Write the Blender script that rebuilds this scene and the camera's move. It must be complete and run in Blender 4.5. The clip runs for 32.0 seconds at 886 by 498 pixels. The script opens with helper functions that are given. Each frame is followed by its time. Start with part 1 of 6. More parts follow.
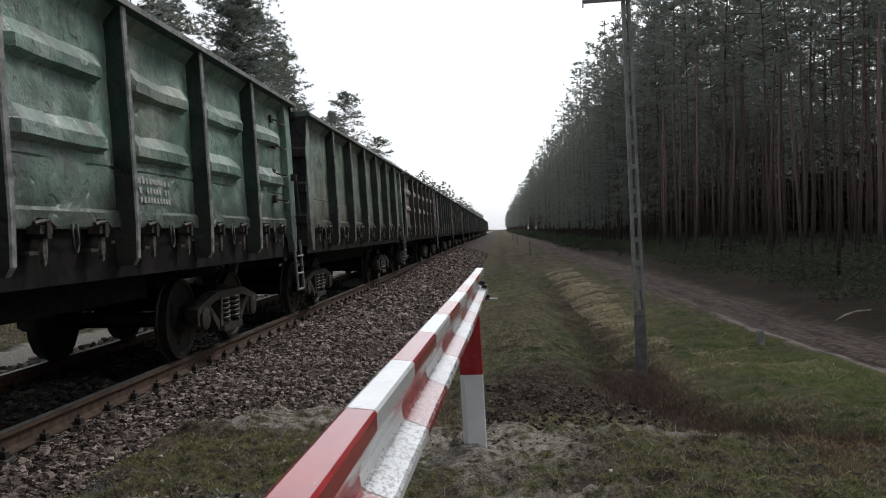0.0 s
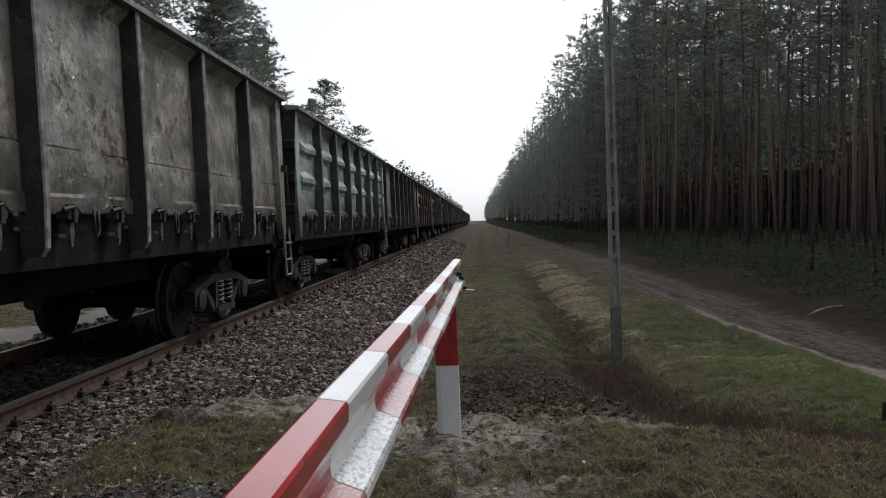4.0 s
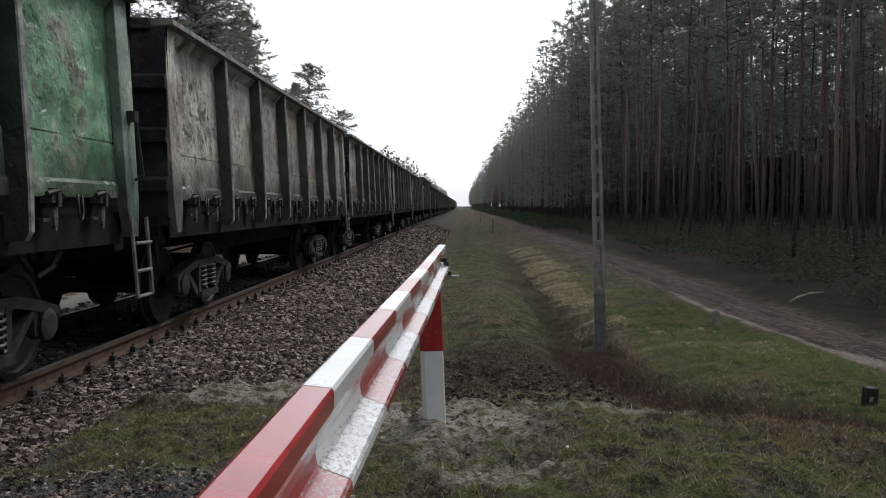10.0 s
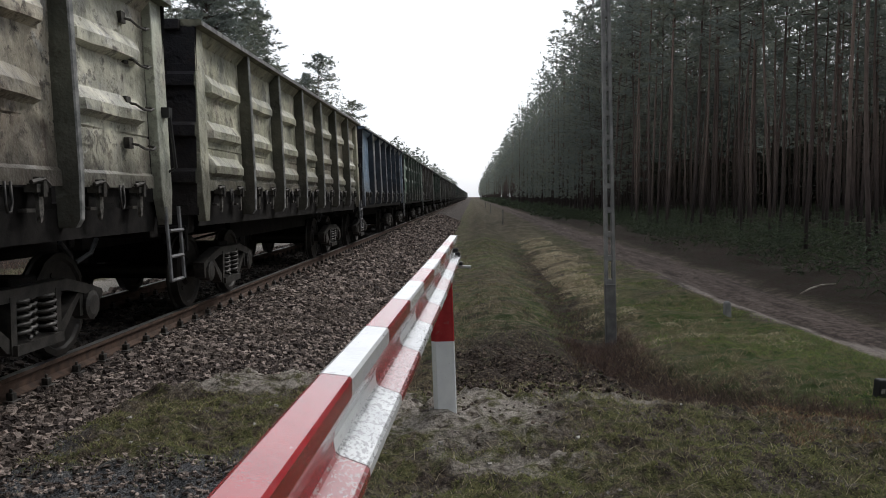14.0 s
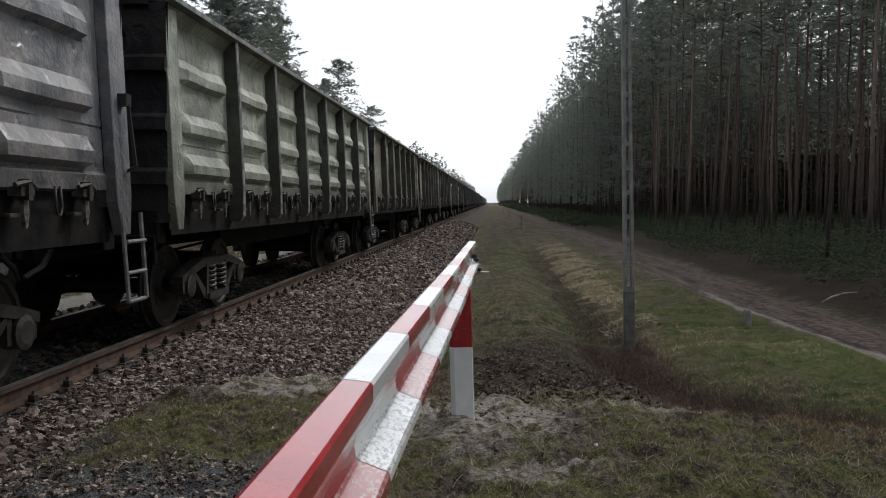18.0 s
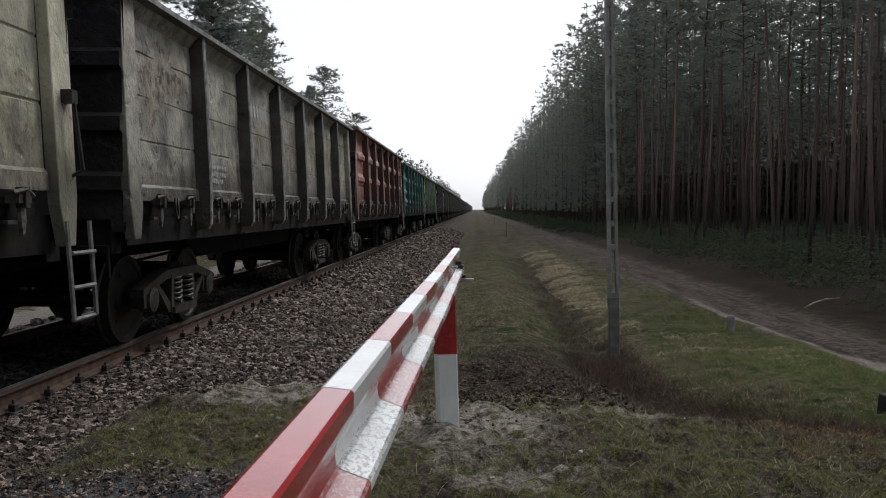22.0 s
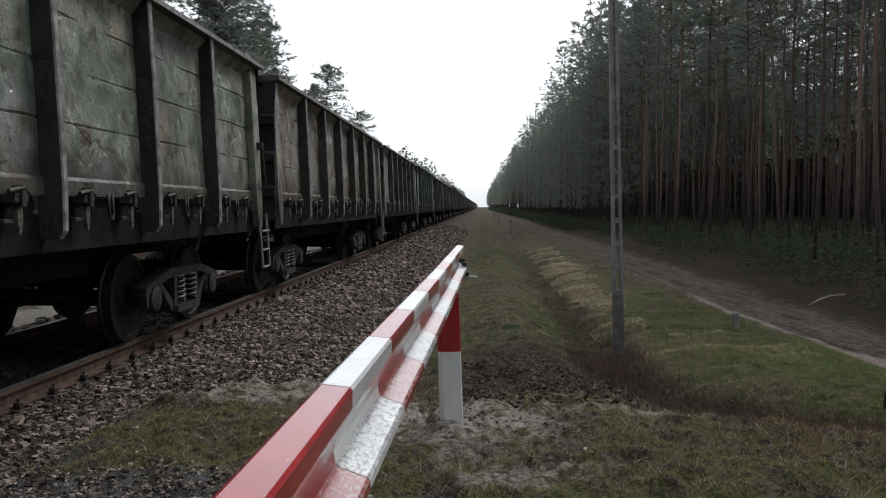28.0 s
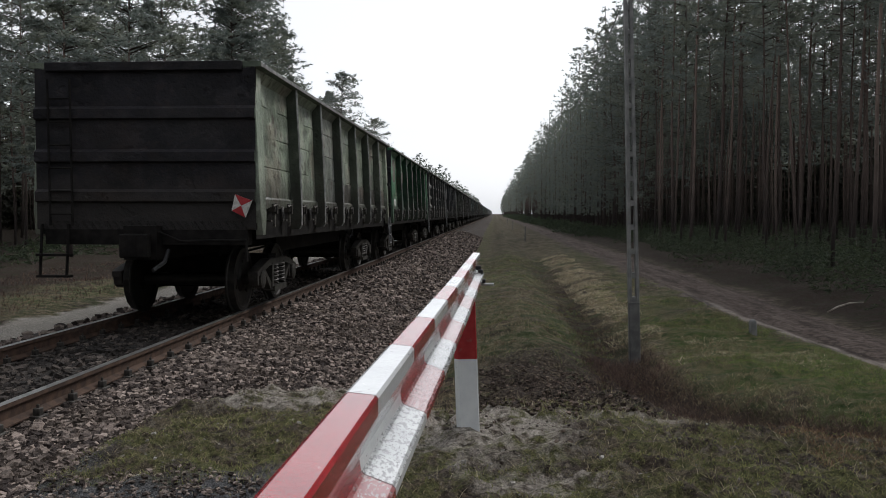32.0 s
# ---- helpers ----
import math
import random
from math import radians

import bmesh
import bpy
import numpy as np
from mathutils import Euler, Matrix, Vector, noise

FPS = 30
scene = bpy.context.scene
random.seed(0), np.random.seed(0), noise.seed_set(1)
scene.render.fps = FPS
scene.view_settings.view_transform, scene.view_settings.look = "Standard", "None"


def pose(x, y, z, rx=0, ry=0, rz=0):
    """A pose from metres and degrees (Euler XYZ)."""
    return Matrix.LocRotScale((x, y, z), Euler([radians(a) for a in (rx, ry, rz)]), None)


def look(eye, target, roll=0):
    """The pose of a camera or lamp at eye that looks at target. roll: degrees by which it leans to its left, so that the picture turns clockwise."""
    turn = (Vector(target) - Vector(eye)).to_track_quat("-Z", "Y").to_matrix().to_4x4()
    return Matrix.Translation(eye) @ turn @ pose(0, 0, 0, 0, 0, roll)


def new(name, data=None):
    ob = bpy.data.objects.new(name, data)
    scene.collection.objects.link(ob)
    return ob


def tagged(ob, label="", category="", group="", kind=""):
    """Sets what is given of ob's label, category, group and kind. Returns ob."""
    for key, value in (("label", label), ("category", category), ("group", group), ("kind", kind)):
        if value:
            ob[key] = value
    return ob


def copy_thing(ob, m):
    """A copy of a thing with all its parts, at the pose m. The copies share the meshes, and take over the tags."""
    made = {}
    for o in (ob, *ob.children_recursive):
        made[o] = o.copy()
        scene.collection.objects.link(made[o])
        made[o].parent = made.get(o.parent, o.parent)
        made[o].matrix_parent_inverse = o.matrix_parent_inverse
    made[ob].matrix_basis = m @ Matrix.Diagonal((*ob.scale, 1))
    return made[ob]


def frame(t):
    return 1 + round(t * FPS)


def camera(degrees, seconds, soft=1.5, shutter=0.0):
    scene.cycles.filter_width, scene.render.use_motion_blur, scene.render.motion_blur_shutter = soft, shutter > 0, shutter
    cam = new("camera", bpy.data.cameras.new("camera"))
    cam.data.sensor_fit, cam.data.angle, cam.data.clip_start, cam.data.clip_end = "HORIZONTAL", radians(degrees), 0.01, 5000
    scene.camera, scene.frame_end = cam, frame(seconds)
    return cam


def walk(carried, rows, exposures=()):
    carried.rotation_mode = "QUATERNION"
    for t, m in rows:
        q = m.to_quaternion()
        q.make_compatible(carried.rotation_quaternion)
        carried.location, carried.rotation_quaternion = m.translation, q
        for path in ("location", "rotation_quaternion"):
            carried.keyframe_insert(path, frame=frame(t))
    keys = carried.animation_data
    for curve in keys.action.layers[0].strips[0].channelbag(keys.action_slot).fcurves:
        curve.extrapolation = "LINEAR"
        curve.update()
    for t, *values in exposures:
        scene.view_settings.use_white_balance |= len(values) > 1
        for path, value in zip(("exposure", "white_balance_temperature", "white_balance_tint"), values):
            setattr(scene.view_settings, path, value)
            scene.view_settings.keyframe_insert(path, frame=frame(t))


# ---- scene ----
# One open track in a pine forest: a freight train of open wagons draws away along it.
# z = 0 is the head of the rails, y runs along the track, the eye stands near x = y = 0.
SECONDS = 32.0
TRACK_X = -4.57

PATH = [
    (0, -3.96, -1.31, -1.12, 0.014, 0.001, 1.464),
    (0.5, -3.78, -1.42, -0.98, 0.017, 0.002, 1.464),
    (1, -3.68, -1.50, -0.74, 0.016, 0.002, 1.464),
    (1.5, -3.92, -1.60, -0.55, 0.016, -0.004, 1.467),
    (2, -3.70, -1.67, -0.35, 0.013, 0.003, 1.468),
    (2.5, -3.64, -1.75, -0.41, 0.012, -0.001, 1.466),
    (3, -3.35, -1.86, -0.37, 0.016, -0.001, 1.467),
    (3.5, -2.77, -1.93, -0.29, 0.022, -0.004, 1.468),
    (5.5, -2.14, -2.24, -0.18, 0.020, 0.003, 1.468),
    (6, -1.68, -2.32, -0.13, 0.019, 0.004, 1.467),
    (6.5, -1.68, -2.41, -0.01, 0.018, 0.006, 1.467),
    (7, -1.85, -2.48, 0.13, 0.015, 0.011, 1.466),
    (7.5, -2.05, -2.58, 0.08, 0.016, 0.012, 1.466),
    (8, -1.98, -2.66, -0.02, 0.019, 0.011, 1.466),
    (8.5, -2.01, -2.74, -0.07, 0.018, 0.012, 1.466),
    (9, -1.90, -2.82, 0.10, 0.013, 0.013, 1.466),
    (9.5, -1.63, -2.90, 0.05, 0.014, 0.007, 1.467),
    (10, -1.39, -3.00, 0.01, 0.017, 0.011, 1.467),
    (10.5, -1.42, -3.06, 0.03, 0.021, 0.010, 1.468),
    (11, -1.53, -3.13, -0.01, 0.021, 0.014, 1.467),
    (11.5, -1.58, -3.22, 0.19, 0.020, 0.010, 1.466),
    (12, -1.71, -3.30, 0.08, 0.020, 0.010, 1.467),
    (12.5, -1.55, -3.39, 0.03, 0.018, 0.013, 1.467),
    (13, -1.55, -3.46, -0.05, 0.016, 0.014, 1.465),
    (13.5, -1.82, -3.57, 0.14, 0.014, 0.001, 1.469),
    (14, -2.07, -3.65, 0.11, 0.006, 0.003, 1.466),
    (14.5, -2.31, -3.75, 0.12, 0.007, 0.004, 1.467),
    (16.5, -3.34, -3.42, 0.21, 0.004, 0.007, 1.469),
    (17, -3.59, -3.41, 0.10, 0.003, 0.007, 1.470),
    (17.5, -3.63, -3.30, 0.10, 0.001, 0.007, 1.467),
    (18, -3.32, -3.28, 0.39, 0.001, -0.002, 1.469),
    (18.5, -2.85, -3.27, 0.42, 0.004, 0.001, 1.468),
    (19, -2.88, -3.14, 0.37, 0.003, 0.003, 1.469),
    (19.5, -3.08, -2.89, 0.27, 0.008, 0.000, 1.470),
    (20, -3.26, -2.92, 0.25, 0.004, -0.003, 1.471),
    (20.5, -3.13, -2.86, 0.38, 0.001, 0.001, 1.470),
    (21, -2.83, -2.83, 0.49, 0.002, 0.005, 1.469),
    (21.5, -2.48, -2.84, 0.41, 0.007, 0.004, 1.470),
    (22, -2.31, -2.79, 0.34, 0.008, 0.000, 1.469),
    (22.5, -2.29, -2.91, 0.47, 0.007, 0.004, 1.470),
    (23, -2.16, -2.90, 0.48, 0.009, 0.006, 1.469),
    (23.5, -2.29, -2.95, 0.37, 0.009, -0.004, 1.470),
    (24, -2.20, -2.95, 0.36, 0.007, 0.006, 1.467),
    (24.5, -2.15, -2.87, 0.42, 0.009, 0.014, 1.467),
    (25, -1.99, -2.85, 0.50, 0.008, 0.018, 1.468),
    (25.5, -2.02, -2.94, 0.47, 0.006, 0.016, 1.465),
    (27.5, -2.41, -2.93, 0.25, 0.016, 0.008, 1.472),
    (28, -2.63, -2.95, 0.15, 0.016, 0.010, 1.466),
    (28.5, -2.77, -2.88, 0.06, 0.013, 0.001, 1.468),
    (29, -2.78, -2.74, 0.09, 0.011, 0.008, 1.465),
    (29.5, -2.85, -2.81, 0.24, 0.002, 0.001, 1.465),
    (30, -2.84, -2.91, 0.37, 0.003, -0.005, 1.468),
    (30.5, -2.97, -2.88, 0.28, 0.001, 0.000, 1.467),
    (31, -3.23, -2.78, 0.22, -0.001, 0.001, 1.468),
    (31.5, -3.45, -2.62, 0.06, 0.002, -0.006, 1.471),
    (32, -3.61, -2.48, 0.12, 0.000, 0.000, 1.470),
]


def aim(yaw, pitch, roll, x, y, z):
    a, b = radians(yaw), radians(pitch)
    way = Vector((math.sin(a) * math.cos(b), math.cos(a) * math.cos(b), math.sin(b)))
    eye = Vector((x, y, z))
    return look(eye, eye + way * 10, roll)


cam = camera(56.57, SECONDS, 1.0)
EXPOSURES = ((0, -0.20), (1, -0.17), (2, -0.34), (3, -0.33), (6, -0.22), (7, -0.3), (8, -0.18), (14, -0.14), (17, -0.15), (19, -0.17), (20, -0.28), (25, -0.26), (28, -0.18), (29, -0.28), (32, -0.28))
walk(cam, [(t, aim(*p)) for t, *p in PATH], EXPOSURES)

# ---- world and light ----
SUN_AZ, SUN_EL = radians(43), radians(47)      # from +y towards +x, above the horizon
world = bpy.data.worlds.new("overcast_sky")
scene.world = world
world.use_nodes = True
wn, wl = world.node_tree.nodes, world.node_tree.links
sky = wn.new("ShaderNodeTexSky")
sky.sky_type, sky.sun_disc = "NISHITA", False
sky.sun_elevation, sky.sun_rotation = SUN_EL, SUN_AZ
sky.air_density, sky.dust_density, sky.ozone_density = 1.0, 2.0, 0.6
hs = wn.new("ShaderNodeHueSaturation")
hs.inputs["Saturation"].default_value = 0.12
wl.new(sky.outputs[0], hs.inputs["Color"])
cloud = wn.new("ShaderNodeMix")              # a thin even cloud sheet before the sky
cloud.data_type = "RGBA"
cloud.inputs[0].default_value = 0.4
cloud.inputs[7].default_value = (9.2, 9.6, 10.4, 1)
wl.new(hs.outputs[0], cloud.inputs[6])
wl.new(cloud.outputs[2], wn["Background"].inputs[0])
wn["Background"].inputs[1].default_value = 0.17
sun_data = bpy.data.lights.new("sun", "SUN")
sun_data.energy, sun_data.angle, sun_data.color = 2.0, radians(12), (1.0, 0.97, 0.93)
sun = new("sun", sun_data)
sun.matrix_world = look(Vector((math.sin(SUN_AZ) * math.cos(SUN_EL), math.cos(SUN_AZ) * math.cos(SUN_EL), math.sin(SUN_EL))) * 60, (0, 0, 0))

# ---- material helpers ----


class Nodes:
    """A small writer of node trees."""

    def __init__(self, name, rough=0.7, metal=0.0, spec=0.4):
        self.m = bpy.data.materials.new(name)
        self.m.use_nodes = True
        self.t = self.m.node_tree
        self.b = self.t.nodes["Principled BSDF"]
        self.b.inputs["Roughness"].default_value = rough
        self.b.inputs["Metallic"].default_value = metal
        self.b.inputs["Specular IOR Level"].default_value = spec

    def put(self, socket, v):
        if isinstance(v, bpy.types.NodeSocket):
            self.t.links.new(v, socket)
        elif isinstance(v, (tuple, list)) and len(v) == 3 and socket.type == "RGBA":
            socket.default_value = (*v, 1)
        else:
            socket.default_value = v

    def node(self, kind, **ins):
        n = self.t.nodes.new(kind)
        for k, v in ins.items():
            self.put(n.inputs[k.replace("_", " ")], v)
        return n

    def math(self, op, a, b=0.0, clamp=False):
        n = self.t.nodes.new("ShaderNodeMath")
        n.operation, n.use_clamp = op, clamp
        self.put(n.inputs[0], a)
        self.put(n.inputs[1], b)
        return n.outputs[0]

    def vec(self, op, a, b):
        n = self.t.nodes.new("ShaderNodeVectorMath")
        n.operation = op
        self.put(n.inputs[0], a)
        self.put(n.inputs[1], b)
        return n.outputs[0]

    def mix(self, f, a, b, blend="MIX"):
        n = self.t.nodes.new("ShaderNodeMix")
        n.data_type, n.blend_type = "RGBA", blend
        self.put(n.inputs[0], f)
        self.put(n.inputs[6], a)
        self.put(n.inputs[7], b)
        return n.outputs[2]

    def noise(self, at, scale, detail=4.0, rough=0.55):
        n = self.node("ShaderNodeTexNoise", Scale=scale, Detail=detail, Roughness=rough)
        self.put(n.inputs["Vector"], at)
        return n.outputs["Fac"]

    def step(self, v, lo, hi):
        n = self.t.nodes.new("ShaderNodeMapRange")
        n.interpolation_type = "SMOOTHSTEP"
        self.put(n.inputs[0], v)
        n.inputs[1].default_value, n.inputs[2].default_value = lo, hi
        return n.outputs[0]

    def xyz(self, at):
        return self.node("ShaderNodeSeparateXYZ", Vector=at).outputs

    def place(self):
        return self.t.nodes.new("ShaderNodeNewGeometry").outputs["Position"]

    def local(self):
        return self.t.nodes.new("ShaderNodeTexCoord").outputs["Object"]

    def info(self):
        return self.t.nodes.new("ShaderNodeObjectInfo").outputs

    def island(self):
        return self.t.nodes.new("ShaderNodeNewGeometry").outputs["Random Per Island"]

    def bump(self, h, strength, distance=0.01):
        n = self.node("ShaderNodeBump", Height=h, Strength=strength, Distance=distance)
        self.t.links.new(n.outputs[0], self.b.inputs["Normal"])

    def thin(self, colour, share=1.0):
        """Leaf-like: part of the light passes through."""
        m = self.out(colour)
        t = self.node("ShaderNodeBsdfTranslucent", Color=self.mix(1.0, colour, (share, share, share), "MULTIPLY"))
        mixed = self.node("ShaderNodeAddShader")
        self.t.links.new(self.b.outputs[0], mixed.inputs[0])
        self.t.links.new(t.outputs[0], mixed.inputs[1])
        self.t.links.new(mixed.outputs[0], self.t.nodes["Material Output"].inputs[0])
        return m

    def out(self, colour, rough=None):
        self.put(self.b.inputs["Base Color"], colour)
        if rough is not None:
            self.put(self.b.inputs["Roughness"], rough)
        return self.m


def speckled(name, a, b, scale=8.0, rough=0.75, metal=0.0, bump=0.3, spec=0.4, fine=60.0):
    """Two colours broken up at two scales."""
    n = Nodes(name, rough, metal, spec)
    at = n.local()
    big, small = n.noise(at, scale), n.noise(at, fine, 3)
    col = n.mix(n.step(big, 0.3, 0.7), a, b)
    col = n.mix(0.5, col, n.mix(small, (0.55, 0.55, 0.55), (1.4, 1.4, 1.4)), "MULTIPLY")
    n.bump(small, bump, 0.004)
    return n.out(col, rough)


def wagon_paint(name, chalk):
    """Weathered paint: the object's own colour, with chalking, streaks, scrapes and rust (its alpha)."""
    n = Nodes(name, 0.5, 0.0, 0.12 + 0.48 * chalk)
    info = n.info()
    shift = n.math("MULTIPLY", info["Random"], 57.0)
    at = n.local()
    off = n.node("ShaderNodeCombineXYZ", X=shift, Y=shift, Z=shift).outputs[0]
    p = n.vec("ADD", at, off)
    streak = n.vec("MULTIPLY", p, (0.4, 7.0, 0.7))
    big = n.noise(p, 1.6, 5, 0.6)
    mid = n.noise(p, 3.6, 7, 0.62)
    fine = n.noise(p, 38.0, 4)
    run = n.noise(streak, 1.5, 5, 0.6)
    blot = n.noise(p, 3.2, 4, 0.55)
    base = n.mix(n.step(big, 0.34, 0.66), n.mix(1.0, info["Color"], (0.58, 0.60, 0.60), "MULTIPLY"), n.mix(0.25 * chalk, n.mix(1.0, info["Color"], (1.22, 1.22, 1.2), "MULTIPLY"), (0.32, 0.32, 0.30)))
    wear = n.math("ADD", n.math("MULTIPLY", info["Alpha"], 0.75), 0.15)
    base = n.mix(n.math("MULTIPLY", n.math("MULTIPLY", n.step(blot, 0.54, 0.70), 0.75 * chalk), wear), base, (0.40, 0.39, 0.36))
    base = n.mix(n.math("MULTIPLY", n.math("MULTIPLY", n.step(blot, 0.47, 0.32), 0.8), wear), base, (0.060, 0.052, 0.046))
    base = n.mix(n.math("MULTIPLY", n.step(run, 0.54, 0.74), 0.14 * chalk), base, (0.34, 0.33, 0.30))
    base = n.mix(n.math("MULTIPLY", n.step(run, 0.48, 0.28), 0.2), base, (0.05, 0.045, 0.04))
    # faded and repainted fields, and dark flecks where paint has burst
    tint = n.noise(p, 0.8, 4, 0.6)
    base = n.mix(n.math("MULTIPLY", n.step(tint, 0.52, 0.60), n.math("MULTIPLY", wear, 1.05 * chalk), True), base, (0.19, 0.15, 0.12))
    base = n.mix(n.math("MULTIPLY", n.step(tint, 0.42, 0.34), n.math("MULTIPLY", wear, 0.9 * chalk), True), base, (0.27, 0.28, 0.28))
    fleck = n.math("ADD", n.noise(p, 8.5, 7, 0.72), n.math("MULTIPLY", n.math("SUBTRACT", big, 0.5), 0.5))
    base = n.mix(n.math("MULTIPLY", n.step(fleck, 0.56, 0.64), n.math("MULTIPLY", wear, 1.3), True), base, (0.042, 0.034, 0.03))
    glint = n.math("ADD", n.noise(n.vec("ADD", p, (7.3, 1.1, 4.2)), 7.0, 7, 0.72), n.math("MULTIPLY", n.math("SUBTRACT", blot, 0.5), 0.5))
    base = n.mix(n.math("MULTIPLY", n.step(glint, 0.60, 0.68), n.math("MULTIPLY", wear, 0.85 * chalk)), base, (0.46, 0.46, 0.44))
    # soot that settles from the hatches upwards
    z = n.xyz(at)[2]
    soot = n.step(n.math("ADD", z, n.math("MULTIPLY", mid, 0.6)), 2.42, 1.85)
    base = n.mix(n.math("MULTIPLY", soot, n.math("ADD", n.math("MULTIPLY", info["Alpha"], 0.4), 0.55)), base, (0.040, 0.036, 0.033))
    rusty = n.math("ADD", n.math("MULTIPLY", mid, 0.7), n.math("MULTIPLY", run, 0.3))
    edge = n.math("SUBTRACT", n.math("ADD", rusty, n.math("MULTIPLY", info["Alpha"], 0.17)), 0.66)
    rust = n.mix(fine, (0.034, 0.024, 0.021), (0.105, 0.074, 0.058))
    col = n.mix(n.step(edge, -0.02, 0.11), base, rust)
    chip = n.step(n.noise(p, 11.0, 5, 0.6), 0.64, 0.72)
    col = n.mix(n.math("MULTIPLY", chip, n.math("MULTIPLY", info["Alpha"], 0.9)), col, (0.045, 0.035, 0.03))
    mottle = n.noise(n.vec("ADD", p, (3.1, 9.7, 5.5)), 3.4, 5, 0.55)
    col = n.mix(n.math("MULTIPLY", n.math("ADD", n.math("MULTIPLY", info["Alpha"], 0.6), 0.3), chalk), col, n.mix(n.step(mottle, 0.34, 0.64), (0.60, 0.60, 0.61), (1.42, 1.41, 1.39)), "MULTIPLY")
    # small sharp scabs, thickest low on the sheets
    scab = n.math("SUBTRACT", n.noise(n.vec("ADD", p, (1.7, 4.4, 8.8)), 17.0, 6, 0.7), n.math("MULTIPLY", n.step(z, 1.9, 2.8), 0.05))
    col = n.mix(n.math("MULTIPLY", n.step(scab, 0.585, 0.615), n.math("MULTIPLY", wear, 1.1), True), col, n.mix(fine, (0.026, 0.021, 0.019), (0.085, 0.060, 0.048)))
    drip = n.noise(n.vec("MULTIPLY", p, (0.4, 11.0, 0.9)), 1.4, 6, 0.65)
    col = n.mix(n.math("MULTIPLY", n.step(drip, 0.55, 0.70), n.math("MULTIPLY", wear, 0.55)), col, n.mix(mid, (0.05, 0.036, 0.028), (0.13, 0.075, 0.05)))
    dent = n.step(n.noise(n.vec("ADD", p, (6.1, 2.3, 7.9)), 4.2, 3, 0.5), 0.60, 0.70)
    n.bump(n.math("ADD", n.math("ADD", n.math("MULTIPLY", big, 2.2), n.math("MULTIPLY", dent, -0.4)), n.math("ADD", n.math("MULTIPLY", mottle, 1.3), n.math("MULTIPLY", fine, 0.2))), 0.7, 0.035)
    return n.out(col, n.math("ADD", n.math("MULTIPLY", mid, 0.5), 0.45 - 0.33 * chalk))


PAINT = wagon_paint("weathered_wagon_paint", 1.0)
# Dull paint for stakes, rims and ends, whose object colours hold painted shade.
FRAME_PAINT = wagon_paint("shaded_frame_paint", 0.08)
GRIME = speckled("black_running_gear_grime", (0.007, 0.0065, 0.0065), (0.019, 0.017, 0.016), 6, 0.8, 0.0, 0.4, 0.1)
CAST = speckled("oily_cast_steel", (0.014, 0.013, 0.0125), (0.050, 0.046, 0.042), 9, 0.55, 0.1, 0.4, 0.35)
WHEEL = speckled("rolled_wheel_steel", (0.013, 0.012, 0.0115), (0.034, 0.030, 0.027), 9, 0.55, 0.2, 0.2, 0.3)
SPRING = speckled("spring_steel_grey", (0.05, 0.048, 0.046), (0.12, 0.115, 0.11), 14, 0.5, 0.3, 0.2)
# Light on stake and rim faces put into the tone; also pale wear.
LIT_WORN_EDGE = speckled("lit_and_worn_edge", (0.085, 0.088, 0.088), (0.27, 0.27, 0.26), 11, 0.55, 0.0, 0.3, 0.5)
LATCH = speckled("worn_latch_iron", (0.020, 0.019, 0.018), (0.075, 0.068, 0.060), 18, 0.6, 0.1, 0.3, 0.3)
PALE = speckled("pale_worn_paint", (0.34, 0.34, 0.32), (0.52, 0.52, 0.50), 8, 0.6, 0.0, 0.2)
STENCIL = speckled("faded_white_stencil", (0.40, 0.40, 0.38), (0.62, 0.62, 0.60), 30, 0.65, 0.0, 0.1)
HOOK = speckled("scuffed_hook_steel", (0.03, 0.029, 0.027), (0.17, 0.16, 0.145), 24, 0.55, 0.2)
LETTER = speckled("pale_green_lettering", (0.40, 0.50, 0.41), (0.58, 0.64, 0.57), 26, 0.7, 0.0, 0.1)
FADED = speckled("washed_out_stencil", (0.27, 0.28, 0.27), (0.46, 0.47, 0.455), 26, 0.7, 0.0, 0.1)
PATCH = speckled("overpaint_patch", (0.13, 0.115, 0.10), (0.21, 0.195, 0.175), 6, 0.65, 0.0, 0.2)
RUSTY = speckled("rail_side_rust", (0.036, 0.021, 0.015), (0.082, 0.047, 0.032), 9, 0.85, 0.0, 0.5)
RAILTOP = speckled("polished_rail_head", (0.30, 0.30, 0.30), (0.42, 0.42, 0.42), 6, 0.34, 0.85, 0.1)
CONCRETE = speckled("weathered_concrete", (0.20, 0.195, 0.185), (0.33, 0.32, 0.30), 4, 0.85, 0.0, 0.5)
SLEEPER = speckled("dirty_sleeper_concrete", (0.07, 0.06, 0.05), (0.15, 0.13, 0.115), 5, 0.9, 0.0, 0.5)
POLE_GREY = speckled("weathered_pole_concrete", (0.14, 0.14, 0.14), (0.25, 0.248, 0.24), 5, 0.85, 0.0, 0.5)
DULL_STONE = speckled("dull_pebble", (0.11, 0.10, 0.09), (0.30, 0.28, 0.26), 40, 0.9)
TAR = speckled("tarred_pole_foot", (0.085, 0.084, 0.084), (0.15, 0.147, 0.143), 7, 0.7, 0.0, 0.4)
ZINC = speckled("galvanised_steel", (0.42, 0.42, 0.42), (0.6, 0.6, 0.6), 12, 0.42, 0.7, 0.1)
BLACK = speckled("black_plastic", (0.012, 0.012, 0.013), (0.025, 0.025, 0.026), 9, 0.5, 0.0, 0.1)


